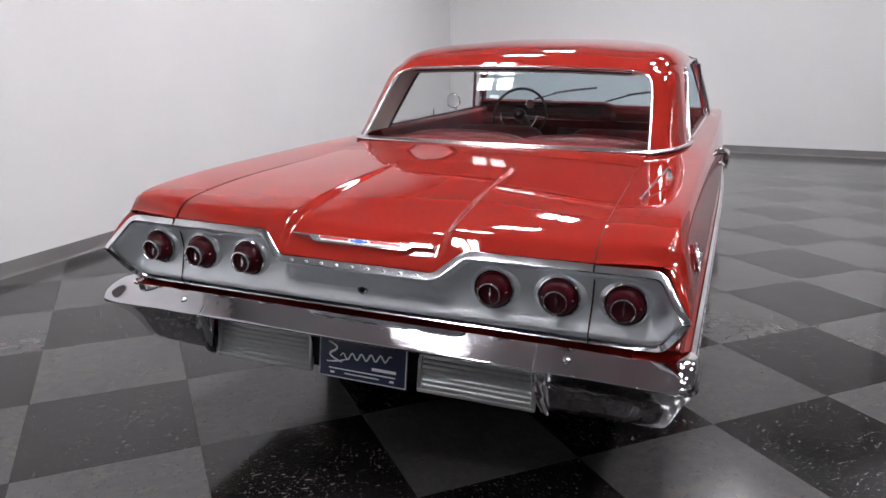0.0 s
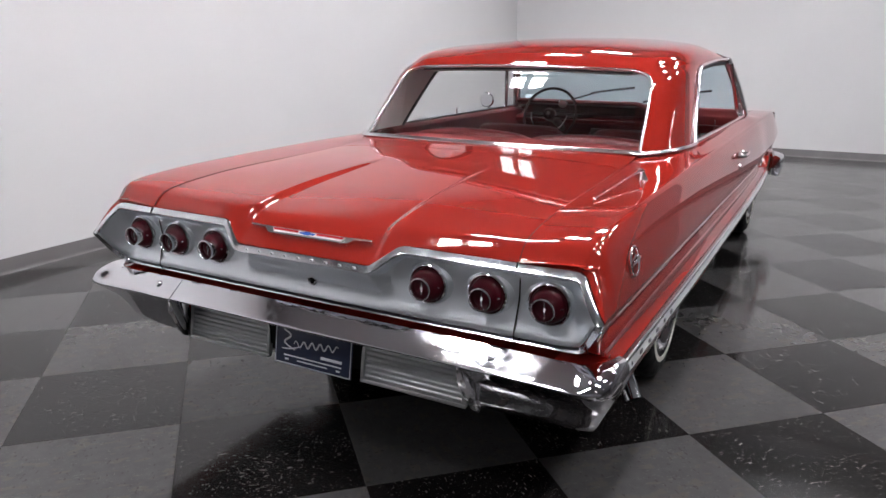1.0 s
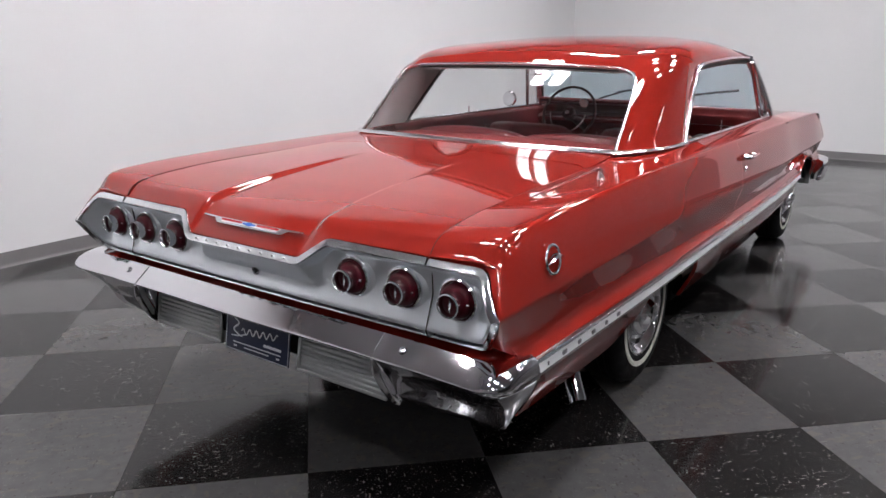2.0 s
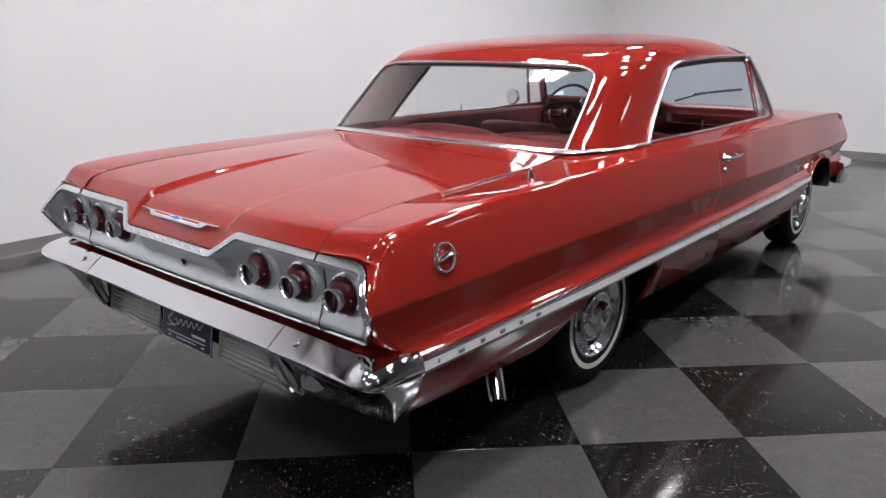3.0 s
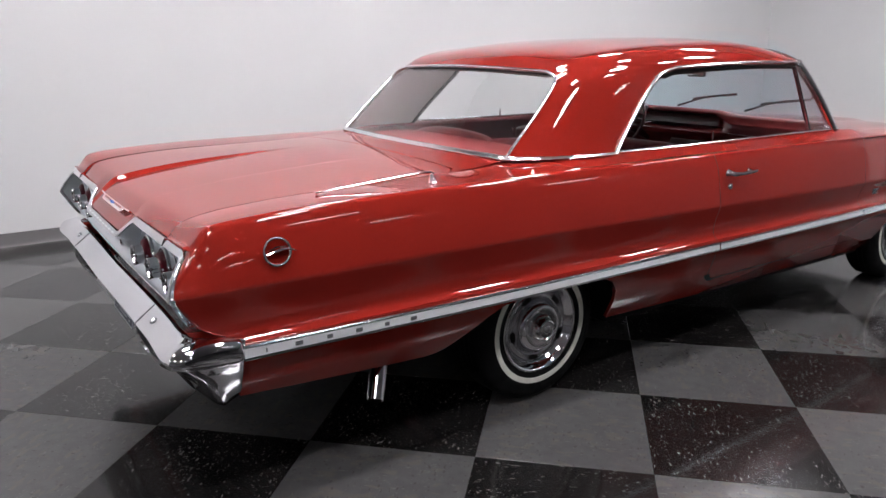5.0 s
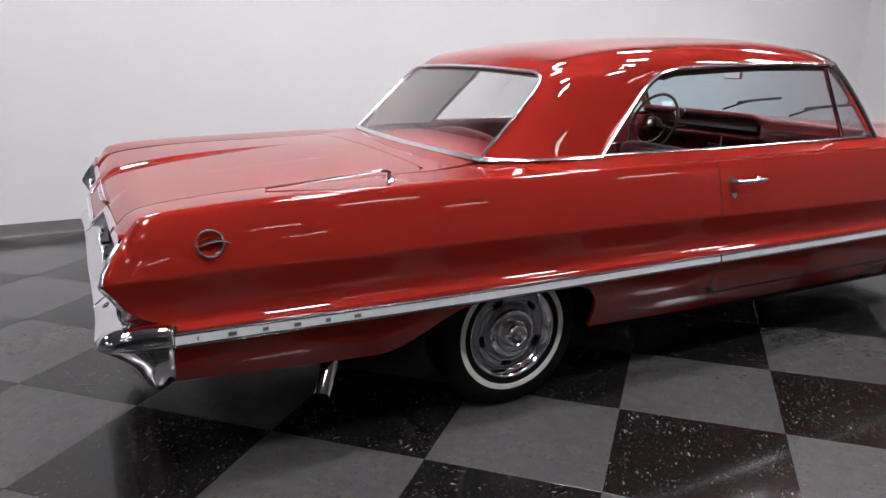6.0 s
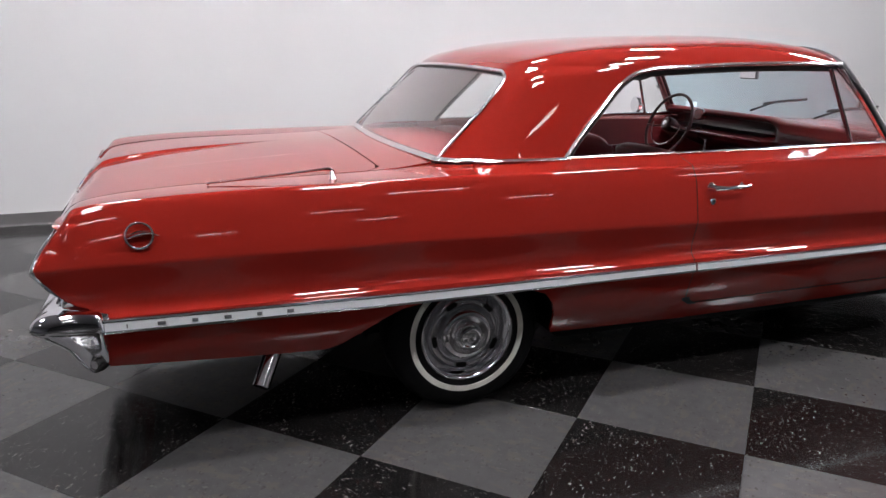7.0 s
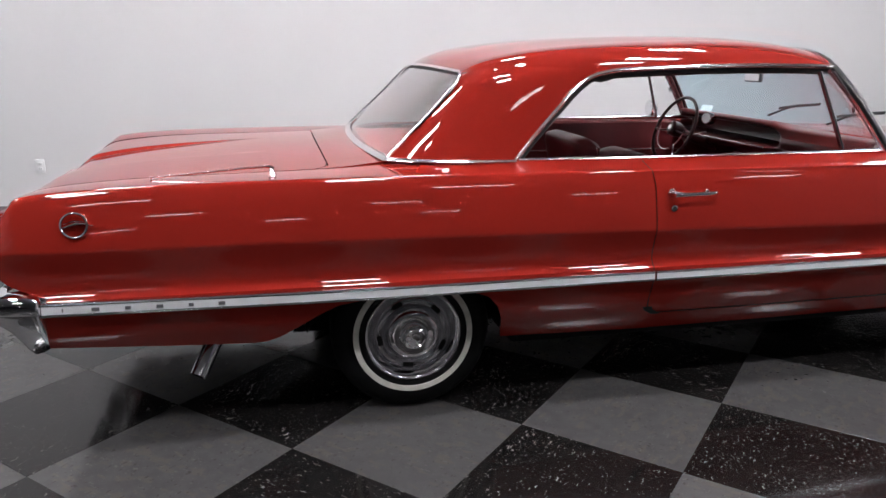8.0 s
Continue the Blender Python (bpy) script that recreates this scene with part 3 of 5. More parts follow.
for sx in (1, -1):
    q = part("quarter_panel", panel(side_rows(), Q_STATIONS, tail_of, lambda f, k: door_cut(f(0.93)[1]) - 0.002, sx, True), PAINT, car, "red painted rear quarter panel", angle=38)

    def door_rows():
        rows = side_rows()[:-9]
        for k in (0.2, 0.4, 0.6, 0.8, 0.93, 1.0):
            rows.append((lambda y, k=k: (low_x(0.53 + (0.371 - 0.53) * k) * curve(y, WIDTH), 0.53 + (0.371 - 0.53) * k), "side"))
        rows.append((lambda y: (low_x(0.371) * curve(y, WIDTH) - 0.03, 0.372), "side"))
        return rows

    door = doors[sx] = part("door", panel(door_rows(), steps(0.93, 2.24, 40), lambda f, k: door_cut(f(0.93)[1]) + 0.002, lambda f, k: 2.2385, sx), PAINT, car, "red painted door", angle=38)
    front_rows = side_rows()
    part("front_fender", panel(front_rows, steps(2.24, 2.5, 6)[:-1] + steps(2.5, 3.5, 60)[:-1] + steps(3.5, 3.84, 12), lambda f, k: 2.2415, nose_of, sx), PAINT, car, "red painted front fender", angle=38)
    # sill under the door
    sill = []
    for z, dx in ((0.365, 0.0), (0.34, 0.0), (0.31, 0.0), (0.285, 0.0), (0.272, -0.03), (0.275, -0.10)):
        sill.append([(sx * (low_x(z) * curve(y, WIDTH) + dx), y, z if z > 0.3 else max(z, low_edge(y) - 0.012 + (z - 0.272))) for y in steps(0.93, 2.26, 20)])
    part("sill", outward(sheet(sill), MID), PAINT, car, "red painted sill", angle=38)
    # dark inside of the wheel openings
    for yc, r, lab in ((0.0, 0.42, "rear"), (3.02, 0.43, "front")):
        rows = []
        for x in (0.50, 0.60, 0.70, 0.78, 0.82, 0.84):
            rows.append([(sx * x, yc + r * math.cos(a), 0.30 + r * (0.60 if yc < 1 else 0.92) * max(-0.1, math.sin(a))) for a in steps(-0.1 if yc < 1 else 0.3, math.pi - (0.25 if yc < 1 else -0.1), 24)])
        part("wheel_well", outward(sheet(rows), (0, yc, 0.3)), BLACK, car, "black wheel well")
        part("wheel_well_wall", box_bm(*sorted((sx * 0.49, sx * 0.505)), yc - 0.45, yc + 0.45, 0.24 if yc < 1 else 0.36, 0.72), BLACK, car)

# joints behind the panel gaps
for sx in (1, -1):
    part("door_joint", outward(sheet([[(sx * (x - 0.012), door_cut(z) + d, z) for d in (-0.02, 0.02)] for x, z in
         [(0.82, 0.978), (0.868, 0.956), (0.895, 0.94), (0.915, 0.88), (0.930, 0.80), (0.9435, 0.735), (0.924, 0.67), (0.9175, 0.632), (0.9165, 0.612), (0.920, 0.597), (0.938, 0.578), (0.946, 0.53), (0.932, 0.45), (0.916, 0.40), (0.909, 0.385), (0.898, 0.36)]]), MID), GAP, car)
    part("door_joint", outward(sheet([[(sx * (x - 0.012), 2.24 + d, z) for d in (-0.02, 0.02)] for x, z in
         [(0.80, 0.978), (0.862, 0.955), (0.888, 0.93), (0.905, 0.88), (0.918, 0.80), (0.928, 0.71), (0.906, 0.66), (0.900, 0.62), (0.905, 0.597), (0.92, 0.578), (0.93, 0.53), (0.876, 0.36)]]), MID), GAP, car)
    part("door_joint", outward(sheet([[(sx * (low_x(0.365) * curve(y, WIDTH) - 0.008), y, z) for y in steps(0.94, 2.25, 8)] for z in (0.355, 0.38)]), MID), GAP, car)

# ------------------------------------------------ trunk lid
CENTRE_Z = [(-1.40, 0.868), (-1.33, 0.886), (-1.2, 0.912), (-1.0, 0.936), (-0.7, 0.957), (-0.3, 0.974), (-0.1, 0.984)]
RIDGE = [(-1.40, 0.017), (-1.2, 0.015), (-0.95, 0.011), (-0.7, 0.005), (-0.52, 0.0), (0, 0.0)]


def deck_z(x, y):
    e = curve(y, INNER_Z) - 0.001 if y > -1.3 else 0.897 + (y + 1.3) * 0.25
    c = curve(y, CENTRE_Z)
    w = 0.69
    z = e + (c - e) * (1 - (x / w) ** 2)
    k = curve(y, [(-1.4, 0.262), (-0.5, 0.235), (0, 0.235)])
    s = min(1, max(0, (k + 0.016 - abs(x)) / 0.032))
    return z - curve(y, RIDGE) * s * s * (3 - 2 * s)


def lid_edge_z(x):
    return line(abs(x), [(0.0, 0.788), (0.250, 0.788), (0.335, 0.8485), (0.7, 0.8485)])


LID_X = [0, 0.05, 0.1, 0.15, 0.2, 0.225, 0.237, 0.2425, 0.248, 0.254, 0.26, 0.266, 0.272, 0.2775, 0.283, 0.295, 0.31, 0.335, 0.40, 0.47, 0.54, 0.60, 0.65, 0.676, 0.684]
LID_X = [-x for x in reversed(LID_X[1:])] + LID_X


def lid_half(y):
    return curve(y, INNER_X) - 0.003


rows = []
for s in steps(0, 0.93, 24) + [0.945, 0.96, 0.972, 0.983, 0.992, 1.0]:
    row = []
    for x in LID_X:
        y1 = -0.296 - 0.012 * (1 - (x / 0.66) ** 2) - 0.05 * max(0, (abs(x) - 0.61) / 0.074) ** 2
        y = y1 + (-1.318 - y1) * s
        w = lid_half(y) / 0.684
        k = 1 + (curve(y, [(-1.4, 0.262), (-0.5, 0.235), (0, 0.235)]) / 0.26 - 1) * max(0, 1 - abs(abs(x) - 0.26) / 0.25)
        row.append((x * w * k, y, deck_z(x * w * k, y)))
    rows.append(row)
for s in (0.08, 0.2, 0.36, 0.55, 0.75, 0.9, 1.0):
    row = []
    for x in LID_X:
        z0, z1 = deck_z(x, -1.318), lid_edge_z(x)
        z = z0 + (z1 - z0) * s
        yb = -1.318 + (curve(z1, TAIL_Y) + 0.002 - (-1.318)) * (s ** 0.85)
        row.append((x * lid_half(-1.33) / 0.684, yb - 0.012 * (1 - (x / 0.7) ** 2) * s, z))
    rows.append(row)
# the lid's sides are folded down, and it rolls over softly into its rear face
rows = [[(r[0][0], r[0][1], r[0][2] - 0.012)] + r + [(r[-1][0], r[-1][1], r[-1][2] - 0.012)] for r in rows]
for _ in range(5):
    soft_rows = [[Vector(p) for p in row] for row in rows]
    for i in range(20, 36):
        for j in range(len(rows[i])):
            soft_rows[i][j] = Vector(rows[i][j]) * 0.5 + (Vector(rows[i - 1][j]) + Vector(rows[i + 1][j])) * 0.25
    rows = soft_rows
lid = part("trunk_lid", outward(sheet(rows), MID), PAINT, car, "red painted trunk lid with two long ridges", angle=60, solid=0.008)
# the joint under the lid's edge
for sx in (1, -1):
    part("lid_joint", outward(sheet([[(sx * (curve(y, INNER_X) + d), y, curve(y, INNER_Z) - 0.012) for y in steps(-1.30, -0.24, 30)] for d in (-0.025, 0.012)]), (0, 0, 0)), GAP, car)
    part("lid_joint", sweep([(sx * (curve(y, INNER_X) - 0.0012), y, curve(y, INNER_Z) - 0.0006) for y in steps(-0.30, -1.30, 24) + steps(-1.31, -1.362, 6)], ring_section(0.0014, 6), up=(1, 0, 0)), GAP, car, "dark joint beside the trunk lid")
part("lid_joint", outward(sheet([[(x, -0.30 - 0.012 * (1 - (x / 0.66) ** 2) + d, deck_z(x, -0.3) - 0.012) for x in steps(-0.67, 0.67, 20)] for d in (-0.03, 0.03)]), (0, 0, 0)), GAP, car)


# deck between lid and rear glass
def glass_base(u):
    """The foot of the rear glass, u from -1 to 1."""
    return Vector((0.668 * u, -0.072 - 0.055 * (1 - u * u), 0.984 + 0.004 * (1 - u * u)))


rows = []
for s in steps(0, 1, 6):
    row = []
    for u in steps(-1, 1, 28):
        b = glass_base(u)
        y0 = -0.290 - 0.012 * (1 - u * u) - (0.05 if abs(u) > 0.97 else 0)
        y = y0 + (b.y + 0.03 - y0) * s
        x = (curve(y, INNER_X) - 0.0) * u
        z = deck_z(x, y)
        row.append((x, y, z + (b.z - 0.002 - deck_z(x, b.y + 0.03)) * max(0, s) ** 2))
    rows.append(row)
part("deck_panel", outward(sheet(rows), (0, 0, 0)), PAINT, car, "red painted panel under the rear window", angle=38)

# ------------------------------------------------ tail panel
def trim_outline():
    """The right half of the tail panel's outline as (x, z), from top centre to bottom centre."""
    pts = [(0.0, 0.786), (0.12, 0.786), (0.235, 0.785), (0.252, 0.788), (0.262, 0.795), (0.32, 0.840), (0.330, 0.845), (0.345, 0.848)]
    pts += [(x, 0.848) for x in (0.45, 0.55, 0.62, 0.69, 0.75, 0.80, 0.835)]
    pts += [(0.858, 0.846), (0.874, 0.838), (0.885, 0.826), (0.906, 0.795), (0.927, 0.765), (0.942, 0.746), (0.945, 0.740), (0.942, 0.731), (0.926, 0.700), (0.906, 0.666), (0.891, 0.644), (0.878, 0.631), (0.86, 0.624)]
    pts += [(x, 0.618) for x in (0.80, 0.69, 0.60, 0.45, 0.3, 0.15, 0.0)]
    return pts


def tail_face(x, z):
    return curve(z, TAIL_Y) - 0.004 - 0.010 * (1 - (x / 0.95) ** 2)


half = trim_outline()
loop = half + [(-x, z) for x, z in reversed(half[1:-1])]


def inset(pts, d):
    """The closed outline moved inwards by d."""
    out = []
    n = len(pts)
    for i in range(n):
        a, b, c = Vector(pts[i - 1]), Vector(pts[i]), Vector(pts[(i + 1) % n])
        t = (b - a).normalized() + (c - b).normalized()
        t.normalize()
        nrm = Vector((t.y, -t.x))
        out.append((b.x - nrm.x * -d, b.y - nrm.y * -d))
    return out


ins = [inset(loop, d) for d in (0.0, 0.003, 0.018, 0.021)]
if ins[2][0][1] > 0.786:
    ins = [inset(loop, -d) for d in (0.0, 0.003, 0.018, 0.021)]
# the border leans so that its upper and lower runs both look up
rows = []
for k, ring in enumerate(ins[:4]):
    row = []
    for i, (x, z) in enumerate(ring):
        nz = max(-1.0, min(1.0, (loop[i][1] - ins[2][i][1]) / 0.018))
        proud = (0.0, -0.008 + 0.005 * nz, -0.008 - 0.005 * nz, 0.006)[k]
        row.append((x, tail_face(*loop[i]) + proud, z))
    rows.append(row)
rows.insert(0, [(x, tail_face(*loop[i]) + 0.014, z) for i, (x, z) in enumerate(ins[1])])
rows = [r + [r[0]] for r in rows]
tail_panel = part("tail_panel", bmesh.new(), ALU, car, "brushed aluminium tail panel holding six round lights")
part("panel_trim", outward(sheet(rows), (0, -1.2, 0.71)), BRIGHT, tail_panel, "bright metal border", angle=40)


for sx in (1, -1):
    some = [p for p in half if 0.68 < p[0] < 0.86 and p[1] > 0.74]
    rows = []
    for d, dy in ((-0.002, 0.004), (0.004, 0.006), (0.012, 0.016), (0.020, 0.05), (0.0, 0.10)):
        row = []
        for i, (x, z) in enumerate(some):
            a, b = Vector(some[max(i - 1, 0)]), Vector(some[min(i + 1, len(some) - 1)])
            t = (b - a).normalized()
            row.append((sx * (x - t.y * d * (1 if x > 0.84 else 0.8)), tail_face(x, z) + dy, z + t.x * d * (1 if x > 0.84 else 0.8)))
        rows.append(row)
    part("tail_surround", outward(sheet(rows), (0, -1.2, 0.71)), PAINT, car, "red painted edge round the tail panel", angle=50)


def recess(x, z):
    """The face of the aluminium panel."""
    ax = abs(x)
    flat = curve(z, [(0.62, -1.384), (0.65, -1.366), (0.68, -1.351), (0.71, -1.342), (0.74, -1.338), (0.77, -1.340), (0.80, -1.347), (0.84, -1.360)]) - 0.010 * (1 - (x / 0.95) ** 2)
    # raised box with slanted ends under the lid's notch
    s = min(1, max(0, (0.262 + (0.782 - z) * 0.30 - ax) / 0.034))
    mid_y = curve(z, [(0.62, -1.388), (0.645, -1.374), (0.680, -1.362), (0.694, -1.362), (0.706, -1.376), (0.73, -1.388), (0.76, -1.396), (0.78, -1.402)])
    return flat + (mid_y - flat) * s


def roof_of_outline(x):
    """Upper and lower z of the outline at x."""
    up = line(abs(x), [(p[0], p[1]) for p in ins_half[:peak + 1]])
    lo = line(abs(x), [(p[0], p[1]) for p in reversed(ins_half[peak:])])
    return up, lo


ins_half = [ins[3][i] for i in range(len(half))]
peak = max(range(len(half)), key=lambda i: half[i][0])
xs_right = [0, 0.06, 0.12, 0.18, 0.22, 0.235, 0.25, 0.265, 0.28, 0.295, 0.31, 0.325, 0.34, 0.355, 0.37, 0.39, 0.42, 0.46, 0.5, 0.55, 0.6, 0.65, 0.686, 0.74, 0.78, 0.81, 0.83, 0.845, 0.858, 0.868, 0.88, 0.89, 0.90, 0.907, 0.914, 0.920, 0.923]
rows = []
for x in [-x for x in reversed(xs_right[1:])] + xs_right:
    up, lo = roof_of_outline(x)
    row = []
    for s in (0, 0.04, 0.09, 0.15, 0.22, 0.3, 0.4, 0.5, 0.6, 0.7, 0.78, 0.85, 0.91, 0.96, 1.0):
        z = up + (lo - up) * s
        face = recess(x, z)
        edge = tail_face(x, up if s < 0.5 else lo) + 0.006
        d = min(z - lo, up - z)
        side = max(0.0, 0.918 - abs(x))
        k = min(1.0, d / 0.016)
        k2 = min(1.0, side / 0.09)
        face = tail_face(x, 0.74) + 0.01 + (face - (tail_face(x, 0.74) + 0.01)) * (k2 * k2 * (3 - 2 * k2))
        k = k * k * (3 - 2 * k)
        row.append((x, edge + (face - edge) * k, z))
    rows.append(row)
bm_tail = outward(sheet(rows), (0, -1.0, 0.7))
tail_panel.data = finish(bm_tail, "tail_panel", ALU, 35)

# joints of the lid in the tail panel
for sx in (1, -1):
    part("panel_joint", sweep([(sx * 0.690, tail_face(0.69, 0.848) - 0.003, 0.8495), (sx * 0.690, tail_face(0.69, 0.848) - 0.0135, 0.830), (sx * 0.690, recess(0.69, 0.80) - 0.001, 0.822), (sx * 0.686, recess(0.69, 0.74) - 0.001, 0.74), (sx * 0.683, recess(0.69, 0.66) - 0.001, 0.657), (sx * 0.683, recess(0.69, 0.65) - 0.001, 0.640), (sx * 0.682, tail_face(0.69, 0.620) - 0.014, 0.632), (sx * 0.682, tail_face(0.69, 0.620) - 0.006, 0.617)], ring_section(0.0022, 6), up=(0, 1, 0)), GAP, tail_panel, "dark panel joint")

# lettering strip above the lock: plain raised bars
for k in range(9):
    x = -0.205 + 0.41 * k / 8
    part("badge_bar", box_bm(x - 0.004, x + 0.004, tail_face(x, 0.786) - 0.0122, tail_face(x, 0.786) - 0.006, 0.7745, 0.7805, 0.0008), INSERT, tail_panel)

lock = part("trunk_lock", moved(spin([(0.0, 0.0), (0.010, 0.0), (0.012, 0.003), (0.0155, 0.003), (0.017, 0.0), (0.017, 0.02)], 20, "y"), pose(0, recess(0, 0.69) - 0.006, 0.690)), CHROME, car, "round chrome trunk lock")
part("keyhole", moved(spin([(0.0, -0.001), (0.0095, -0.001), (0.0095, 0.004)], 16, "y"), pose(0, recess(0, 0.69) - 0.006, 0.690)), SLOTS, lock)


# ------------------------------------------------ tail lights
def tail_light(x):
    y = recess(x, 0.742)
    g = 1.17

    def turned(profile, dz=0.0, n=40):
        return moved(spin([(g * r, g * h) for r, h in profile], n, "y"), pose(x, y, 0.742 + dz))

    t = part("tail_light", turned(((0.0525, 0.010), (0.0525, -0.009), (0.0510, -0.015), (0.0475, -0.0175), (0.0435, -0.015), (0.0425, -0.004))), CHROME, car, "round red tail light with chrome rings", angle=40)
    part("flange", turned(((0.071, 0.012), (0.066, 0.003), (0.060, -0.003), (0.054, -0.008), (0.050, -0.010))), ALU, t, "pressed aluminium collar", angle=60)
    part("lens", turned(((0.0425, -0.006), (0.0418, -0.017), (0.0395, -0.024), (0.0350, -0.0285), (0.030, -0.0305), (0.024, -0.031))), LENS, t, "deep red ribbed lens", angle=50)
    part("inner_ring", turned(((0.0275, -0.020), (0.0275, -0.050), (0.0285, -0.053), (0.0280, -0.056), (0.0255, -0.0565), (0.0240, -0.054), (0.0240, -0.036)), -0.002, 36), CHROME, t, "chrome centre ring", angle=40)
    part("centre_lens", turned(((0.0, -0.043), (0.008, -0.0425), (0.016, -0.041), (0.0242, -0.038)), -0.002, 28), LENS, t, "dark red centre lens")
    bar = bmesh.new()
    vs = [bar.verts.new(p) for p in ((0, -0.0445, 0.019), (0.0035, -0.044, 0.0), (0, -0.0445, -0.019), (-0.0035, -0.044, 0.0), (0, -0.049, 0.0))]
    for a, b in ((0, 1), (1, 2), (2, 3), (3, 0)):
        bar.faces.new((vs[a], vs[b], vs[4]))
    bar.faces.new((vs[3], vs[2], vs[1], vs[0]))
    part("centre_bar", moved(bar, pose(x, y, 0.740) @ Matrix.Diagonal((g, g, g, 1))), CHROME, t)
    for sx in (-1, 1):
        part("screw", moved(spin([(g * r, g * h) for r, h in ((0.0, -0.0305), (0.0025, -0.030), (0.003, -0.024))], 10, "y"), pose(x + sx * 0.042, y, 0.742)), CHROME, t)


for x in (-0.775, -0.597, -0.412, 0.412, 0.597, 0.775):
    tail_light(x)

# ------------------------------------------------ trunk emblem: a bright winged bar with enamel fields
def lid_face_y(z):
    z0, z1 = deck_z(0, -1.318), 0.795
    s = min(1, max(0, (z0 - z) / (z0 - z1)))
    return -1.318 + (curve(z1, TAIL_Y) + 0.002 + 1.318) * (s ** 0.85) - 0.012 * s


ey = lid_face_y(0.832)
slope = math.degrees(math.atan2(lid_face_y(0.815) - lid_face_y(0.85), 0.035))
em = pose(0.0, ey - 0.002, 0.833, slope, 0, 0) @ Matrix.Diagonal((0.98, 1, 0.66, 1))


def flat_plate(pts, y0, y1):
    bm = bmesh.new()
    a = [bm.verts.new((x, y0, z)) for x, z in pts]
    b = [bm.verts.new((x, y1, z)) for x, z in pts]
    bm.faces.new(a)
    bm.faces.new(list(reversed(b)))
    n = len(pts)
    for i in range(n):
        j = (i + 1) % n
        bm.faces.new((a[i], b[i], b[j], a[j]))
    bmesh.ops.recalc_face_normals(bm, faces=bm.faces)
    return bm


wing = [(-0.235, 0.018), (-0.15, 0.014), (0.15, 0.014), (0.235, 0.018), (0.235, 0.011), (0.175, 0.007), (0.155, -0.016), (0.14, -0.020), (-0.14, -0.020), (-0.155, -0.016), (-0.175, 0.007), (-0.235, 0.011)]
emblem = part("trunk_emblem", moved(flat_plate(wing, -0.010, 0.004), em), BRIGHT, car, "bright winged emblem with red, white and blue enamel")
part("enamel_field", moved(flat_plate([(-0.142, 0.008), (0.142, 0.008), (0.13, -0.013), (-0.13, -0.013)], -0.0122, -0.009), em), EMBLEM_WHITE, emblem)
for sx in (-1, 1):
    part("enamel_bar", moved(flat_plate([(sx * 0.036, 0.0072), (sx * 0.138, 0.0072), (sx * 0.133, -0.0035), (sx * 0.036, -0.0035)], -0.0134, -0.012), em), EMBLEM_RED, emblem)
part("enamel_centre", moved(flat_plate([(-0.030, 0.003), (-0.012, 0.003), (-0.010, 0.0075), (0.010, 0.0075), (0.012, 0.003), (0.030, 0.003), (0.027, -0.006), (0.012, -0.006), (0.010, -0.010), (-0.010, -0.010), (-0.012, -0.006), (-0.027, -0.006)], -0.0145, -0.012), em), EMBLEM_BLUE, emblem)

# ------------------------------------------------ red panel below the aluminium and behind the bumper
rows = []
for z, y, w in ((0.66, -1.318, 0.912), (0.626, -1.312, 0.916), (0.610, -1.300, 0.920), (0.595, -1.292, 0.928), (0.55, -1.285, 0.928), (0.50, -1.275, 0.92), (0.42, -1.25, 0.90)):
    rows.append([(x * w, y - 0.008 * (1 - x * x) + (0.09 * max(0, abs(x) - 0.93) / 0.07 if z < 0.58 else 0), z) for x in steps(-1, 1, 24)])
part("lower_tail_panel", outward(sheet(rows), (0, -1.0, 0.6)), PAINT, car, "red painted lower tail panel")

# ------------------------------------------------ rear bumper: stations from the middle round the corner, each a profile from top edge to skirt
# guide lines of the rear bumper, each as (way from the middle, x, y, z)
TOP_EDGE = [(0, 0, -1.394, 0.611), (0.54, 0.54, -1.389, 0.611), (0.58, 0.58, -1.389, 0.611), (0.7, 0.7, -1.39, 0.611), (0.8, 0.8, -1.394, 0.611), (0.88, 0.862, -1.392, 0.611), (0.95, 0.905, -1.37, 0.611), (1.02, 0.932, -1.326, 0.609), (1.1, 0.942, -1.285, 0.604), (1.18, 0.944, -1.262, 0.6), (1.22, 0.925, -1.25, 0.59)]  # inner top edge
TOP_FACE = [(0, 0, -1.42, 0.591), (0.54, 0.54, -1.415, 0.591), (0.58, 0.58, -1.415, 0.591), (0.7, 0.7, -1.416, 0.591), (0.8, 0.8, -1.42, 0.592), (0.88, 0.872, -1.42, 0.594), (0.95, 0.922, -1.404, 0.607), (1.02, 0.958, -1.356, 0.608), (1.1, 0.964, -1.308, 0.604), (1.18, 0.964, -1.262, 0.594), (1.22, 0.935, -1.25, 0.585)]  # top face
TOP_LIP = [(0, 0, -1.448, 0.569), (0.54, 0.54, -1.443, 0.569), (0.58, 0.58, -1.443, 0.569), (0.7, 0.7, -1.444, 0.569), (0.8, 0.8, -1.448, 0.57), (0.88, 0.884, -1.452, 0.571), (0.95, 0.94, -1.444, 0.589), (1.02, 0.972, -1.395, 0.589), (1.1, 0.976, -1.33, 0.586), (1.18, 0.975, -1.262, 0.573), (1.22, 0.945, -1.25, 0.568)]  # rounding above the crest
CREST = [(0, 0, -1.459, 0.559), (0.54, 0.54, -1.454, 0.559), (0.58, 0.58, -1.454, 0.559), (0.7, 0.7, -1.455, 0.559), (0.8, 0.8, -1.46, 0.559), (0.88, 0.889, -1.464, 0.559), (0.95, 0.947, -1.457, 0.558), (1.02, 0.977, -1.405, 0.555), (1.1, 0.98, -1.335, 0.552), (1.18, 0.978, -1.262, 0.549), (1.22, 0.948, -1.25, 0.549)]  # crest
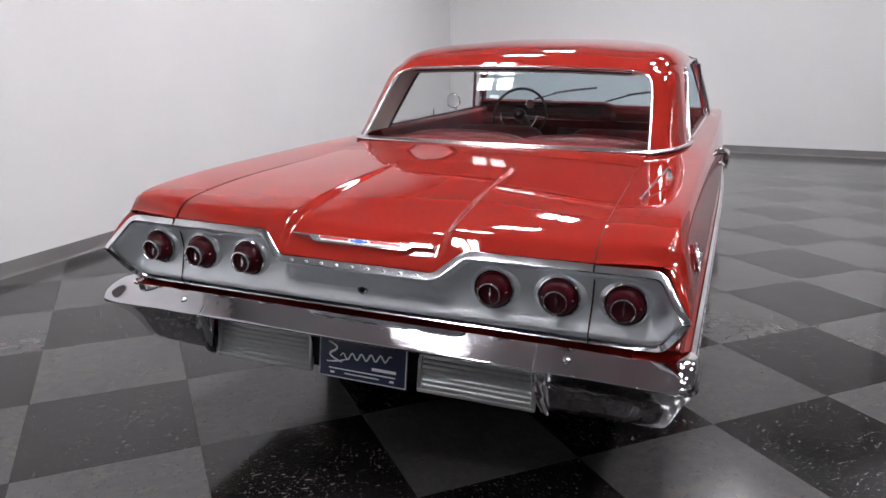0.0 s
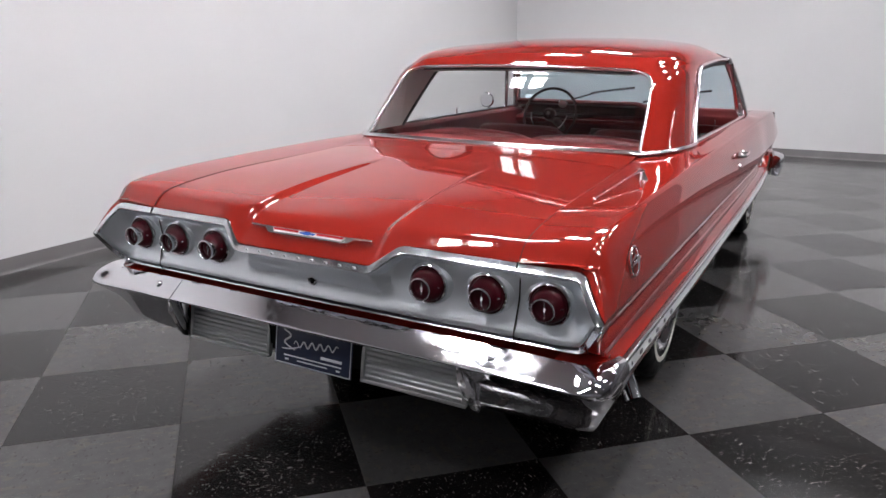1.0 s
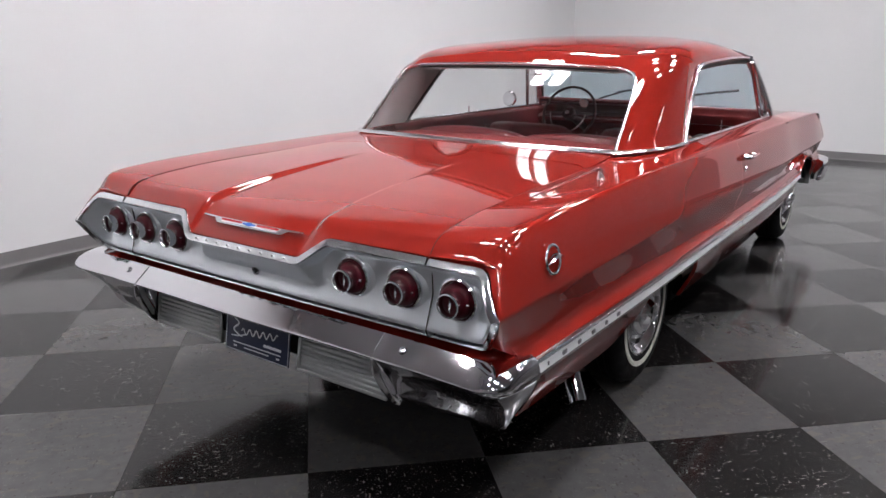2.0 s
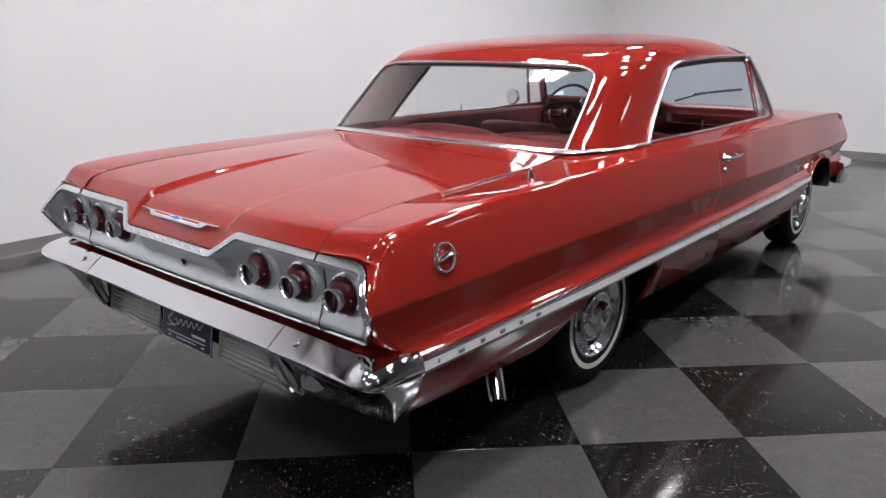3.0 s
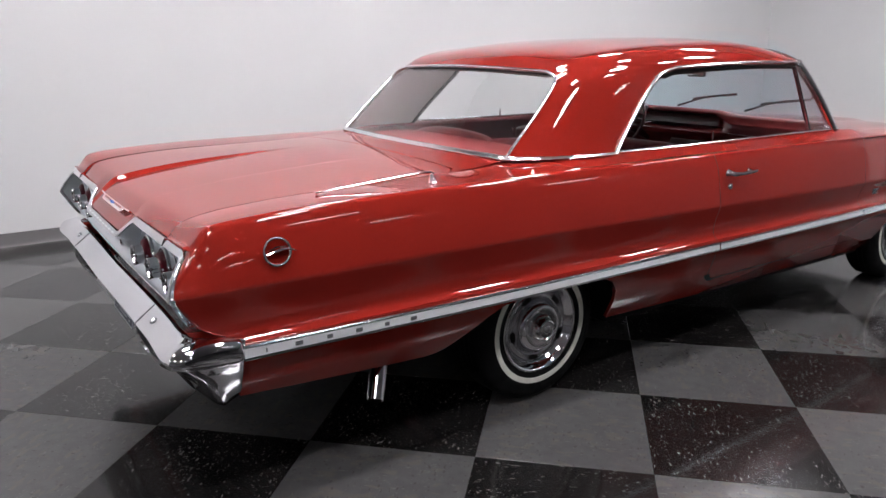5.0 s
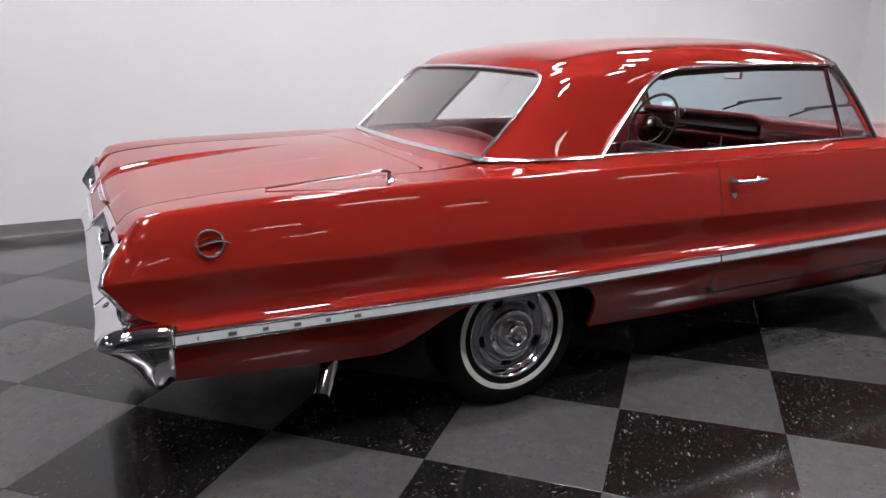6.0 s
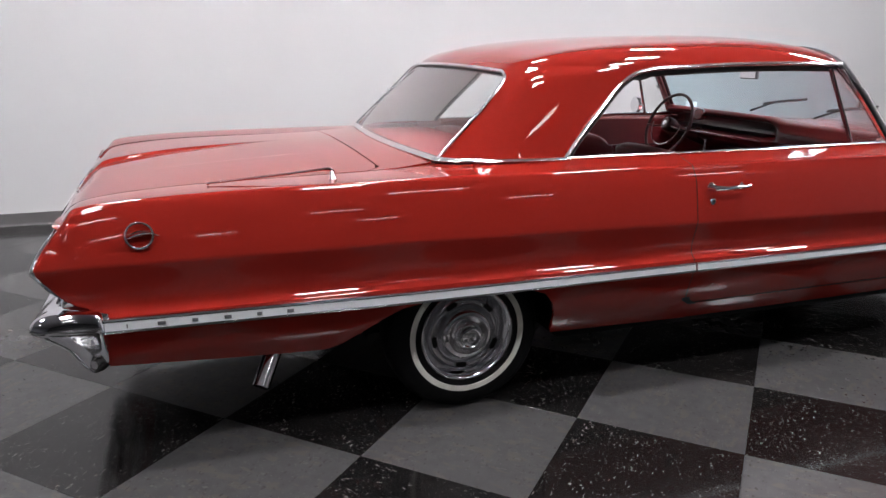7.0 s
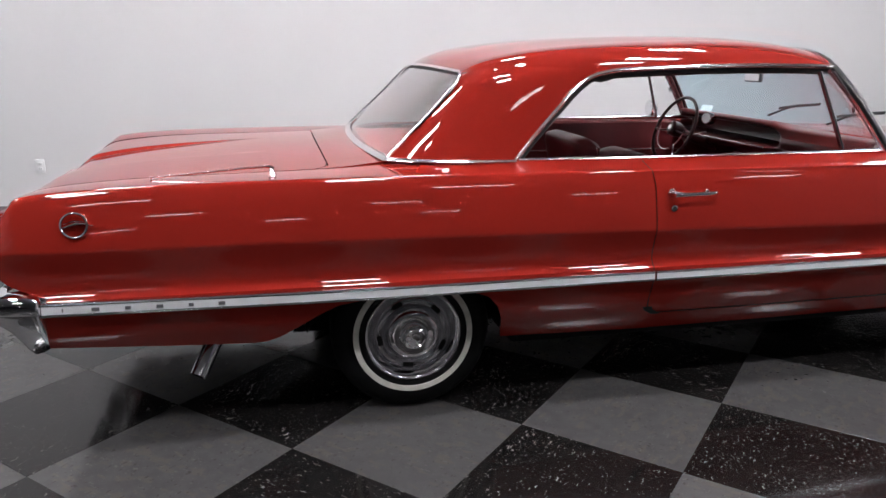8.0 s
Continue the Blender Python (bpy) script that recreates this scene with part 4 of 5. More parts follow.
UNDER_LIP = [(0, 0, -1.452, 0.55), (0.54, 0.54, -1.447, 0.55), (0.58, 0.58, -1.447, 0.55), (0.7, 0.7, -1.446, 0.548), (0.8, 0.8, -1.448, 0.547), (0.88, 0.882, -1.448, 0.545), (0.95, 0.938, -1.437, 0.54), (1.02, 0.967, -1.392, 0.534), (1.1, 0.972, -1.325, 0.53), (1.18, 0.972, -1.262, 0.528), (1.22, 0.942, -1.25, 0.53)]  # underside of the crest
SKIRT = [(0, 0, -1.43, 0.546), (0.54, 0.54, -1.425, 0.546), (0.58, 0.58, -1.402, 0.495), (0.7, 0.7, -1.4, 0.492), (0.8, 0.8, -1.396, 0.488), (0.88, 0.86, -1.385, 0.482), (0.95, 0.912, -1.37, 0.478), (1.02, 0.94, -1.34, 0.474), (1.1, 0.948, -1.3, 0.474), (1.18, 0.948, -1.262, 0.474), (1.22, 0.93, -1.25, 0.478)]  # middle of the end skirt
SKIRT_FOOT = [(0, 0, -1.412, 0.545), (0.54, 0.54, -1.407, 0.545), (0.58, 0.58, -1.368, 0.405), (0.7, 0.7, -1.362, 0.405), (0.8, 0.8, -1.35, 0.402), (0.88, 0.84, -1.335, 0.392), (0.95, 0.88, -1.318, 0.386), (1.02, 0.9, -1.3, 0.384), (1.1, 0.896, -1.28, 0.392), (1.18, 0.902, -1.262, 0.405), (1.22, 0.905, -1.25, 0.41)]  # foot of the skirt
RETURN_EDGE = [(0, 0, -1.39, 0.552), (0.54, 0.54, -1.39, 0.552), (0.58, 0.58, -1.33, 0.406), (0.7, 0.7, -1.32, 0.406), (0.8, 0.8, -1.31, 0.404), (0.88, 0.82, -1.3, 0.4), (0.95, 0.845, -1.28, 0.4), (1.02, 0.86, -1.265, 0.4), (1.1, 0.86, -1.25, 0.4), (1.18, 0.87, -1.25, 0.41), (1.22, 0.87, -1.25, 0.42)]  # edge turned in
BUMPER_LINES = (TOP_EDGE, TOP_FACE, TOP_LIP, CREST, UNDER_LIP, SKIRT, SKIRT_FOOT, RETURN_EDGE)


def bumper_point(s, i, axis):
    return curve(s, [(p[0], p[1 + axis]) for p in BUMPER_LINES[i]])


fine = steps(0, 0.5, 10)[:-1] + steps(0.5, 0.6, 8)[:-1] + steps(0.6, 1.22, 40)
rows = []
for s in [-s for s in reversed(fine[1:])] + fine:
    sg = -1 if s < 0 else 1
    prof = [Vector((sg * bumper_point(abs(s), i, 0), bumper_point(abs(s), i, 1), bumper_point(abs(s), i, 2))) for i in range(8)]
    back = prof[0] + Vector((0, 0.016, -0.006))
    pts = [back + Vector((0, 0.004, -0.05)), back]
    n = len(prof)
    for i in range(n - 1):
        p0, p1, p2, p3 = prof[max(i - 1, 0)], prof[i], prof[i + 1], prof[min(i + 2, n - 1)]
        for t in (0, 0.33, 0.67):
            pts.append(0.5 * (2 * p1 + (p2 - p0) * t + (2 * p0 - 5 * p1 + 4 * p2 - p3) * t * t + (3 * p1 - p0 - 3 * p2 + p3) * t ** 3))
    pts.append(prof[-1])
    rows.append(pts)
bumper = part("rear_bumper", outward(sheet(rows), (0, -1.2, 0.5)), BUMPER_CHROME, car, "chrome rear bumper with wrapped ends, slightly rippled", angle=50)
for sx in (1, -1):
    # joint between middle and end piece, bolts, and the upright fin at the joint
    part("bumper_joint", sweep([(sx * 0.553, -1.389, 0.6115), (sx * 0.553, -1.415, 0.5918), (sx * 0.553, -1.4435, 0.5697), (sx * 0.553, -1.4548, 0.559)], ring_section(0.0018, 6), up=(0, 1, 1)), BRIGHT, bumper, "raised joint of the bumper pieces")
    part("bolt", moved(spin([(0.0, 0.006), (0.006, 0.0055), (0.010, 0.003), (0.012, 0.0)], 16, "z"), pose(sx * 0.64, -1.419, 0.590, 38, 0, 0)), CHROME, bumper)
    part("bumper_fin", sweep([(sx * 0.556, -1.446, 0.555), (sx * 0.560, -1.436, 0.52), (sx * 0.567, -1.412, 0.47), (sx * 0.575, -1.38, 0.415), (sx * 0.580, -1.36, 0.390)], ring_section(0.015, 10, 0.022), up=(0, -1, 0.3), scale=[0.5, 0.9, 1.0, 0.8, 0.35]), CHROME, bumper, "rounded chrome fin")
    # ribbed panels beside the number plate
    x0, x1 = sorted((sx * 0.183, sx * 0.548))
    at = pose(0, -1.362, 0.470, -8, 0, 0)
    pan = part("ribbed_panel", moved(box_bm(x0, x1, -0.006, 0.006, -0.074, 0.060, 0.004), at), CAST, car, "dull aluminium ribbed panel", angle=40)
    part("panel_border", moved(join(box_bm(x0, x1, -0.012, -0.004, -0.077, -0.066, 0.003), box_bm(x0, x0 + 0.014, -0.012, -0.004, -0.066, 0.058, 0.003), box_bm(x1 - 0.012, x1, -0.012, -0.004, -0.066, 0.058, 0.003)), at), CAST, pan)
    for k in range(7):
        z = -0.054 + k * 0.0155
        part("rib", moved(sweep([(x0 + 0.016, -0.0065, z), (x1 - 0.014, -0.0065, z)], half_round(0.010, 0.006), up=(0, -1, 0)), at), CAST, pan)
for sx in (1, -1):
    part("filler", box_bm(*sorted((sx * 0.80, sx * 0.922)), -1.372, -1.262, 0.545, 0.601, 0.004), PAINT, bumper, "red filler between bumper and body")
part("bracket", box_bm(-0.19, 0.19, -1.37, -1.345, 0.44, 0.56, 0.004), BLACK, bumper, "black bracket behind the number plate")

# ------------------------------------------------ number plate
pl = pose(0.0, -1.378, 0.468, -8, 0, 0)
plate = part("number_plate", moved(box_bm(-0.153, 0.153, -0.002, 0.002, -0.075, 0.075, 0.0015), pl), NAVY, car, "navy blue dealer plate with white print and border")
part("plate_border", moved(join(box_bm(-0.150, 0.150, -0.003, -0.0015, -0.0725, -0.070), box_bm(-0.150, -0.1475, -0.003, -0.0015, -0.070, 0.07), box_bm(0.1475, 0.150, -0.003, -0.0015, -0.070, 0.07)), pl), PRINT, plate)


def slanted_bar(x0, x1, z0, z1, skew, y=-0.0028):
    return flat_plate([(x0, z0), (x1, z0), (x1 + skew, z1), (x0 + skew, z1)], y, -0.0015)


def ribbon(pts, w):
    """A flat white stroke through points of the plate, thinner at its ends."""
    rows = []
    for i, (x, z) in enumerate(pts):
        a, b = Vector(pts[max(i - 1, 0)]), Vector(pts[min(i + 1, len(pts) - 1)])
        t = (b - a).normalized()
        k = w * (0.35 + 0.65 * math.sin(math.pi * (i + 0.5) / len(pts)) ** 0.5)
        rows.append([(x - t.y * k, -0.0028, z + t.x * k), (x + t.y * k, -0.0028, z - t.x * k)])
    return outward(sheet(rows), (0, 1, 0))


# a tall double loop, then a low wave that runs on to the edge
flourish = [(-0.118 + 0.020 * math.sin(2.2 * a) + 0.012 * a, 0.040 - 0.020 * a) for a in steps(0, 3.1, 24)]
wave = [(-0.075 + 0.175 * k, -0.002 + 0.010 * math.sin(34 * k) + 0.014 * k) for k in steps(0, 1, 60)]
tail_line = [(-0.125 + 0.075 * k, -0.024 + 0.016 * k * k) for k in steps(0, 1, 10)]
for pts, w in ((flourish, 0.0034), (wave, 0.0030), (tail_line, 0.0026)):
    part("plate_stroke", moved(ribbon(pts, w), pl), PRINT, plate)
part("plate_bar", moved(slanted_bar(0.034, 0.116, -0.032, -0.023, 0.0), pl), PRINT, plate)
for x0, x1, z0, z1 in ((-0.115, 0.115, -0.046, -0.042), (-0.06, 0.06, -0.058, -0.054), (-0.11, -0.095, -0.060, -0.054), (0.095, 0.11, -0.060, -0.054)):
    part("plate_bar", moved(slanted_bar(x0, x1, z0, z1, 0.0), pl), PRINT, plate)


# ------------------------------------------------ side mouldings
def side_x(y, z=0.553):
    return 0.948 * curve(y, WIDTH)


def moulding_z(y):
    return curve(y, [(-1.26, 0.5545), (-0.2, 0.544), (0.93, 0.547), (2.0, 0.5475), (2.70, 0.545)])


def moulding_h(y):
    return curve(y, [(-1.26, 0.050), (-0.2, 0.047), (0.93, 0.041), (2.0, 0.038), (2.70, 0.032)])


for sx in (1, -1):
    for y0, y1, lab in ((-1.252, 0.929, "rear"), (0.938, 2.236, "door"), (2.246, 2.690, "front")):
        ys = steps(y0, y1, max(4, int((y1 - y0) / 0.08)))
        sec = [(-0.5, -0.004), (-0.5, 0.009), (-0.42, 0.016), (-0.28, 0.0135), (0.26, 0.0105), (0.36, 0.013), (0.46, 0.0105), (0.5, 0.006), (0.5, -0.004)]
        rows = []
        for k, y in enumerate(ys):
            h, zc = moulding_h(y), moulding_z(y)
            rows.append([(sx * (side_x(y) + d), y, zc + a * h) for a, d in sec])
        bm = sheet(rows, closed=True)
        bm.verts.ensure_lookup_table()
        bmesh.ops.holes_fill(bm, edges=[e for e in bm.edges if e.is_boundary])
        bmesh.ops.recalc_face_normals(bm, faces=bm.faces)
        tr = part("side_moulding", bm, BRIGHT, car, "bright metal side moulding with satin silver band", angle=35)
        rows = [[(sx * (side_x(y) + d), y, moulding_z(y) + a * moulding_h(y)) for a, d in ((-0.27, 0.0150), (0.25, 0.0112))] for y in ys]
        part("silver_band", outward(sheet(rows), MID), INSERT, tr, "satin silver band")
        if lab == "rear":
            for k in range(6):
                y = -1.188 + 0.0995 * k
                w = (0.004, 0.024, 0.018, 0.022, 0.016, 0.022)[k]
                part("badge_bar", moved(box_bm(-0.0022, 0.0022, -w / 2, w / 2, -0.006, 0.006, 0.001), pose(sx * (side_x(y) + 0.0150), y, moulding_z(y) - 0.0005)), GREYPAINT, tr, "dark raised badge bar")


# ------------------------------------------------ round badges on the quarters, small badges on the fenders
def upper_x(y, z):
    a, c = curve(y, SHOULDER_Z) - 0.004, curve(y, CREASE_Z)
    return line((z - a) / (c - a), UPPER) * curve(y, WIDTH)


for sx in (1, -1):
    tilt = -11 * sx
    m = pose(sx * (upper_x(-1.13, 0.828) + 0.002), -1.13, 0.828, 0, tilt, 0)
    badge = part("round_badge", moved(sweep([(sx * 0.005, 0.0395 * math.cos(a), 0.0395 * math.sin(a)) for a in steps(0, 2 * math.pi, 40)], ring_section(0.0042, 8), up=(1, 0, 0), cap=False), m), BRIGHT, car, "chrome ring badge with a long swept bar")
    part("swept_bar", moved(sweep([(sx * 0.006, -0.036, -0.008), (sx * 0.008, -0.012, 0.0), (sx * 0.009, 0.012, 0.006), (sx * 0.009, 0.033, 0.005), (sx * 0.007, 0.058, -0.004)], ring_section(0.0045, 8, 0.010), up=(1, 0, 0), scale=[0.3, 1.0, 1.1, 0.7, 0.2]), m), CHROME, badge)
    part("swept_bar", moved(sweep([(sx * 0.006, -0.03, 0.004), (sx * 0.008, 0.0, 0.014), (sx * 0.008, 0.03, 0.012)], ring_section(0.003, 6, 0.005), up=(1, 0, 0), scale=[0.4, 1, 0.3]), m), CHROME, badge)
    m = pose(sx * (0.9185 * curve(2.42, WIDTH) + 0.002), 2.42, 0.640)
    part("fender_badge", moved(join(sweep([(sx * 0.004, -0.03, 0.012), (sx * 0.006, 0.028, -0.014)], ring_section(0.005, 6), up=(1, 0, 0)), sweep([(sx * 0.005, -0.028, -0.014), (sx * 0.007, 0.03, 0.014)], ring_section(0.005, 6), up=(1, 0, 0)), box_bm(*sorted((sx * -0.002, sx * 0.008)), -0.018, 0.018, -0.016, 0.016, 0.003)), m), CHROME, car, "small chrome crossed badge")
    # door handle and lock
    hx = upper_x(1.06, 0.862)
    h = part("door_handle", join(
        sweep([(sx * (hx + 0.004), 0.985, 0.866), (sx * (hx + 0.030), 0.992, 0.866), (sx * (hx + 0.036), 1.04, 0.865), (sx * (hx + 0.034), 1.13, 0.866), (sx * (hx + 0.030), 1.165, 0.868)], ring_section(0.0062, 10, 0.0075), up=(0, 0, 1), scale=[1.5, 1.5, 1.0, 0.95, 0.8]),
        moved(spin([(0.0, 0.03), (0.010, 0.03), (0.014, 0.018), (0.017, 0.004), (0.019, 0.0)], 16, "x"), pose(sx * (hx), 0.995, 0.866, 0, 0, 0 if sx > 0 else 180)),
        moved(spin([(0.0, 0.024), (0.006, 0.024), (0.008, 0.004), (0.011, 0.0)], 12, "x"), pose(sx * hx, 1.145, 0.866, 0, 0, 0 if sx > 0 else 180))), CHROME, doors[sx], "chrome door handle with push button", angle=40)
    lx = upper_x(1.015, 0.805)
    part("lock_cylinder", moved(spin([(0.0, 0.006), (0.010, 0.006), (0.013, 0.004), (0.014, 0.0)], 16, "x"), pose(sx * lx, 1.0, 0.808, 0, 0, 0 if sx > 0 else 180)), CHROME, doors[sx], "round chrome key lock")

# ------------------------------------------------ aerial on the right rear fender
aerial = part("aerial", moved(spin([(0.0, 0.036), (0.006, 0.035), (0.008, 0.030), (0.0085, 0.024), (0.0105, 0.021), (0.013, 0.012), (0.0165, 0.004), (0.019, 0.0015), (0.019, -0.004)], 20, "z"), pose(0.793, -0.503, 0.942, 6, -8, 0)), CHROME, car, "chrome folded aerial leaning back along the fender", angle=50)
part("knuckle", sweep([(0.790, -0.498, 0.976), (0.786, -0.512, 0.983), (0.781, -0.530, 0.983)], ring_section(0.0062, 10), up=(1, 0, 0), scale=[0.9, 1.1, 0.9]), CHROME, aerial)
part("mast", sweep([(0.782, -0.520, 0.983), (0.768, -0.66, 0.969), (0.744, -0.912, 0.945)], ring_section(0.0045, 8), up=(0, 0, 1), scale=[1.0, 0.9, 0.7]), BRIGHT, aerial)
part("mast_tip", moved(spin([(0.0, 0.0055), (0.004, 0.004), (0.0055, 0.0), (0.004, -0.004), (0.0, -0.0055)], 12, "z"), pose(0.744, -0.914, 0.945)), CHROME, aerial)

# ------------------------------------------------ greenhouse
GX = [(0, 0.668), (0.85, 0.630), (0.93, 0.606), (1.0, 0.535)]
GY = [(0, -0.072), (0.85, 0.192), (0.93, 0.222), (1.0, 0.240)]
GZ = [(0, 0.984), (0.85, 1.243), (0.93, 1.279), (1.0, 1.299)]
DX = [(0, 0.795), (0.25, 0.780), (0.55, 0.757), (0.8, 0.735), (0.92, 0.727), (1.0, 0.722)]
DY = [(0, 0.392), (0.25, 0.45), (0.55, 0.56), (0.8, 0.665), (0.92, 0.73), (1.0, 0.82)]
DZ = [(0, 0.985), (0.25, 1.053), (0.55, 1.168), (0.8, 1.268), (0.92, 1.302), (1.0, 1.320)]
CX = [(0, 0.798), (0.5, 0.776), (0.85, 0.752), (1.0, 0.736)]
CY = [(0, 0.02), (0.5, 0.145), (0.85, 0.245), (1.0, 0.285)]
CZ = [(0, 0.986), (0.5, 1.13), (0.85, 1.27), (1.0, 1.338)]


def sail(w, v):
    """The pillar between rear glass (w = 0) and side window (w = 1)."""
    g = Vector((curve(v, GX), curve(v, GY), curve(v, GZ)))
    c = Vector((curve(v, CX), curve(v, CY), curve(v, CZ)))
    d = Vector((curve(v, DX), curve(v, DY), curve(v, DZ)))
    return g * (1 - w) ** 2 + c * 2 * w * (1 - w) + d * w * w


def roof_start(s):
    a = abs(s)
    if a <= 0.6:
        k = a / 0.6
        return Vector((0.535 * k, 0.240 - 0.030 * (1 - k * k), 1.299 + 0.012 * (1 - k * k)))
    return sail((a - 0.6) / 0.4, 1.0)


def roof(s, q):
    a, sg = abs(s), (1 if s >= 0 else -1)
    b = roof_start(s)
    f = Vector((0.700 * a ** 0.9, 1.93 - 0.115 * a * a, 1.348 - 0.008 * a))
    p = b + (f - b) * q
    rise = (1 - a ** 4) * (0.056 * (1 - (1 - q) ** (26 - 20 * a ** 3)) + 0.075 * (1 - (1 - q) ** 4.2)) * (1 - 0.5 * q ** 7)
    edge = 0.010 * math.sin(math.pi * min(1, q)) * a ** 3
    return Vector((sg * p.x, p.y, p.z + rise + edge))


S_LIST = [0, 0.1, 0.2, 0.3, 0.4, 0.5, 0.56, 0.6, 0.64, 0.68, 0.72, 0.76, 0.8, 0.84, 0.88, 0.91, 0.94, 0.97, 0.985, 1.0]
S_LIST = [-s for s in reversed(S_LIST[1:])] + S_LIST
Q_LIST = [0, 0.004, 0.010, 0.018, 0.028, 0.04, 0.055, 0.08, 0.12, 0.17, 0.23, 0.3, 0.4, 0.5, 0.6, 0.7, 0.8, 0.88, 0.94, 0.98, 1.0]
part("headliner", outward(sheet([[Vector((p.x * 0.965, 0.27 + (p.y - 0.27) * 0.985 + 0.015, p.z - 0.022)) for p in (roof(s, q) for s in S_LIST)] for q in Q_LIST]), (0, 1, 2.0)), HEADLINER, car, "pale grey headliner")
V_LIST = [0, 0.1, 0.2, 0.3, 0.4, 0.5, 0.6, 0.7, 0.78, 0.85, 0.89, 0.93, 0.965, 0.985, 1.0]
W_LIST = [(s - 0.6) / 0.4 for s in S_LIST if s > 0.599]
# roof and rear pillars are one pressing: joined along the roof's rear corner, then eased so that they flow into one another
shell = sheet([[roof(s, q) for s in S_LIST] for q in Q_LIST])
for sx in (1, -1):
    shell = join(shell, sheet([[Vector((sx * p.x, p.y, p.z)) for p in (sail(w, v) for w in W_LIST)] for v in V_LIST]))
bmesh.ops.remove_doubles(shell, verts=shell.verts, dist=0.0005)
inner = [v for v in shell.verts if not v.is_boundary and abs(v.co.x) > 0.30 and v.co.y < 1.2]
for turn in range(90):
    k = 0.5 if turn % 2 == 0 else -0.51
    eased = []
    for v in inner:
        around = [e.other_vert(v).co for e in v.link_edges]
        eased.append(v.co.lerp(sum(around, Vector()) / len(around), k))
    for v, co in zip(inner, eased):
        v.co = co
bmesh.ops.recalc_face_normals(shell, faces=shell.faces)
part("roof", outward(shell, (0, 1, 0.9)), PAINT, car, "red painted hardtop roof flowing into its rear pillars", angle=70)
for sx in (1, -1):
    part("pillar_lining", outward(sheet([[Vector((sx * (p.x - 0.005 - 0.017 * min(1, w / 0.25)), p.y + 0.006 + 0.009 * min(1, w / 0.25), p.z - 0.004)) for w, p in ((w, sail(w, v)) for w in W_LIST)] for v in V_LIST]), (sx * 2, 0.0, 1.1)), HEADLINER, car, "pale grey pillar lining")


def rear_glass(u, v):
    k = 1 - u * u
    p = Vector((curve(v, GX) * u, curve(v, GY) - (0.055 - 0.025 * v) * k, curve(v, GZ) + (0.004 + 0.008 * v) * k))
    p.z += (0.984 + 0.315 * v - curve(v, GZ)) * (1 - u ** 4) + 0.009 * math.sin(math.pi * v)
    p.y -= 0.006 * math.sin(math.pi * v)
    return p


part("rear_glass", outward(sheet([[rear_glass(u, v) - Vector((0, -0.005, 0.003)) for u in steps(-1, 1, 24)] for v in (0, 0.1, 0.2, 0.35, 0.5, 0.65, 0.78, 0.85, 0.89, 0.93, 0.965, 0.985, 1.0)]), (0, 0.5, 0.9)), GLASS, car, "clear curved rear window glass", solid=0.004).visible_shadow = False

# bright frame of the rear glass
frame_path = [sail(0, v) for v in reversed(V_LIST)]
top_edge = [Vector((0.535 * k, 0.240 - 0.030 * (1 - k * k), 1.299 + 0.012 * (1 - k * k))) for k in steps(-1, 1, 24)]
full = [Vector((-p.x, p.y, p.z)) for p in reversed(frame_path)] + top_edge[1:-1] + frame_path
part("rear_window_frame", sweep([p + Vector((0, -0.004, 0.004)) for p in full], half_round(0.013, 0.007), up=(0, -0.7, 0.7)), BRIGHT, car, "bright frame round the rear window", angle=50)
part("rear_window_seal", sweep([p + Vector((0, -0.002, -0.009)) for p in top_edge], ring_section(0.005, 6), up=(0, -0.7, 0.7)), SEAL, car, "black rubber seal")
low = [sail(w, 0.0) for w in W_LIST]
base_path = [Vector((-p.x, p.y, p.z)) for p in reversed(low)] + [glass_base(u) for u in steps(-1, 1, 30)][1:-1] + low
part("belt_moulding", sweep([p + Vector((0.006 * (1 if p.x > 0.67 else -1 if p.x < -0.67 else 0), -0.008 if abs(p.x) < 0.72 else 0, -0.001)) for p in base_path], ring_section(0.016, 8, 0.009), up=(0, -0.3, 1)), BRIGHT, car, "bright moulding at the foot of roof and rear window", angle=50)
for sx in (1, -1):
    part("belt_moulding", sweep([(sx * (curve(y, INNER_X) + 0.002), y, curve(y, INNER_Z) + 0.004) for y in steps(0.39, 0.905, 8)], ring_section(0.009, 8, 0.006), up=(0, 0, 1)), BRIGHT, car, "bright belt moulding", angle=50)
    part("belt_moulding", sweep([(sx * (curve(y, INNER_X) + 0.002), y, curve(y, INNER_Z) + 0.004) for y in steps(0.912, 2.10, 16)], ring_section(0.009, 8, 0.006), up=(0, 0, 1)), BRIGHT, car, "bright belt moulding", angle=50)
    # frame of the side opening: up the pillar, along the roof rail
    rail = [sail(1, v) for v in V_LIST] + [roof(1.0, q) for q in (0.05, 0.12, 0.25, 0.4, 0.55, 0.7, 0.85, 1.0)]
    part("window_frame", sweep([(sx * (p.x + 0.003), p.y, p.z - 0.002) for p in rail], ring_section(0.010, 8, 0.012), up=(sx, 0, 0.2)), BRIGHT, car, "bright frame of the side window opening", angle=50)
    part("window_seal", sweep([(sx * (p.x - 0.016), p.y + (0.018 if i < len(V_LIST) - 2 else 0.0), p.z - (0.006 if i < len(V_LIST) - 4 else 0.020)) for i, p in enumerate(rail)], ring_section(0.014, 6, 0.013), up=(sx, 0, 0.2)), SEAL, car, "black rubber window seal")


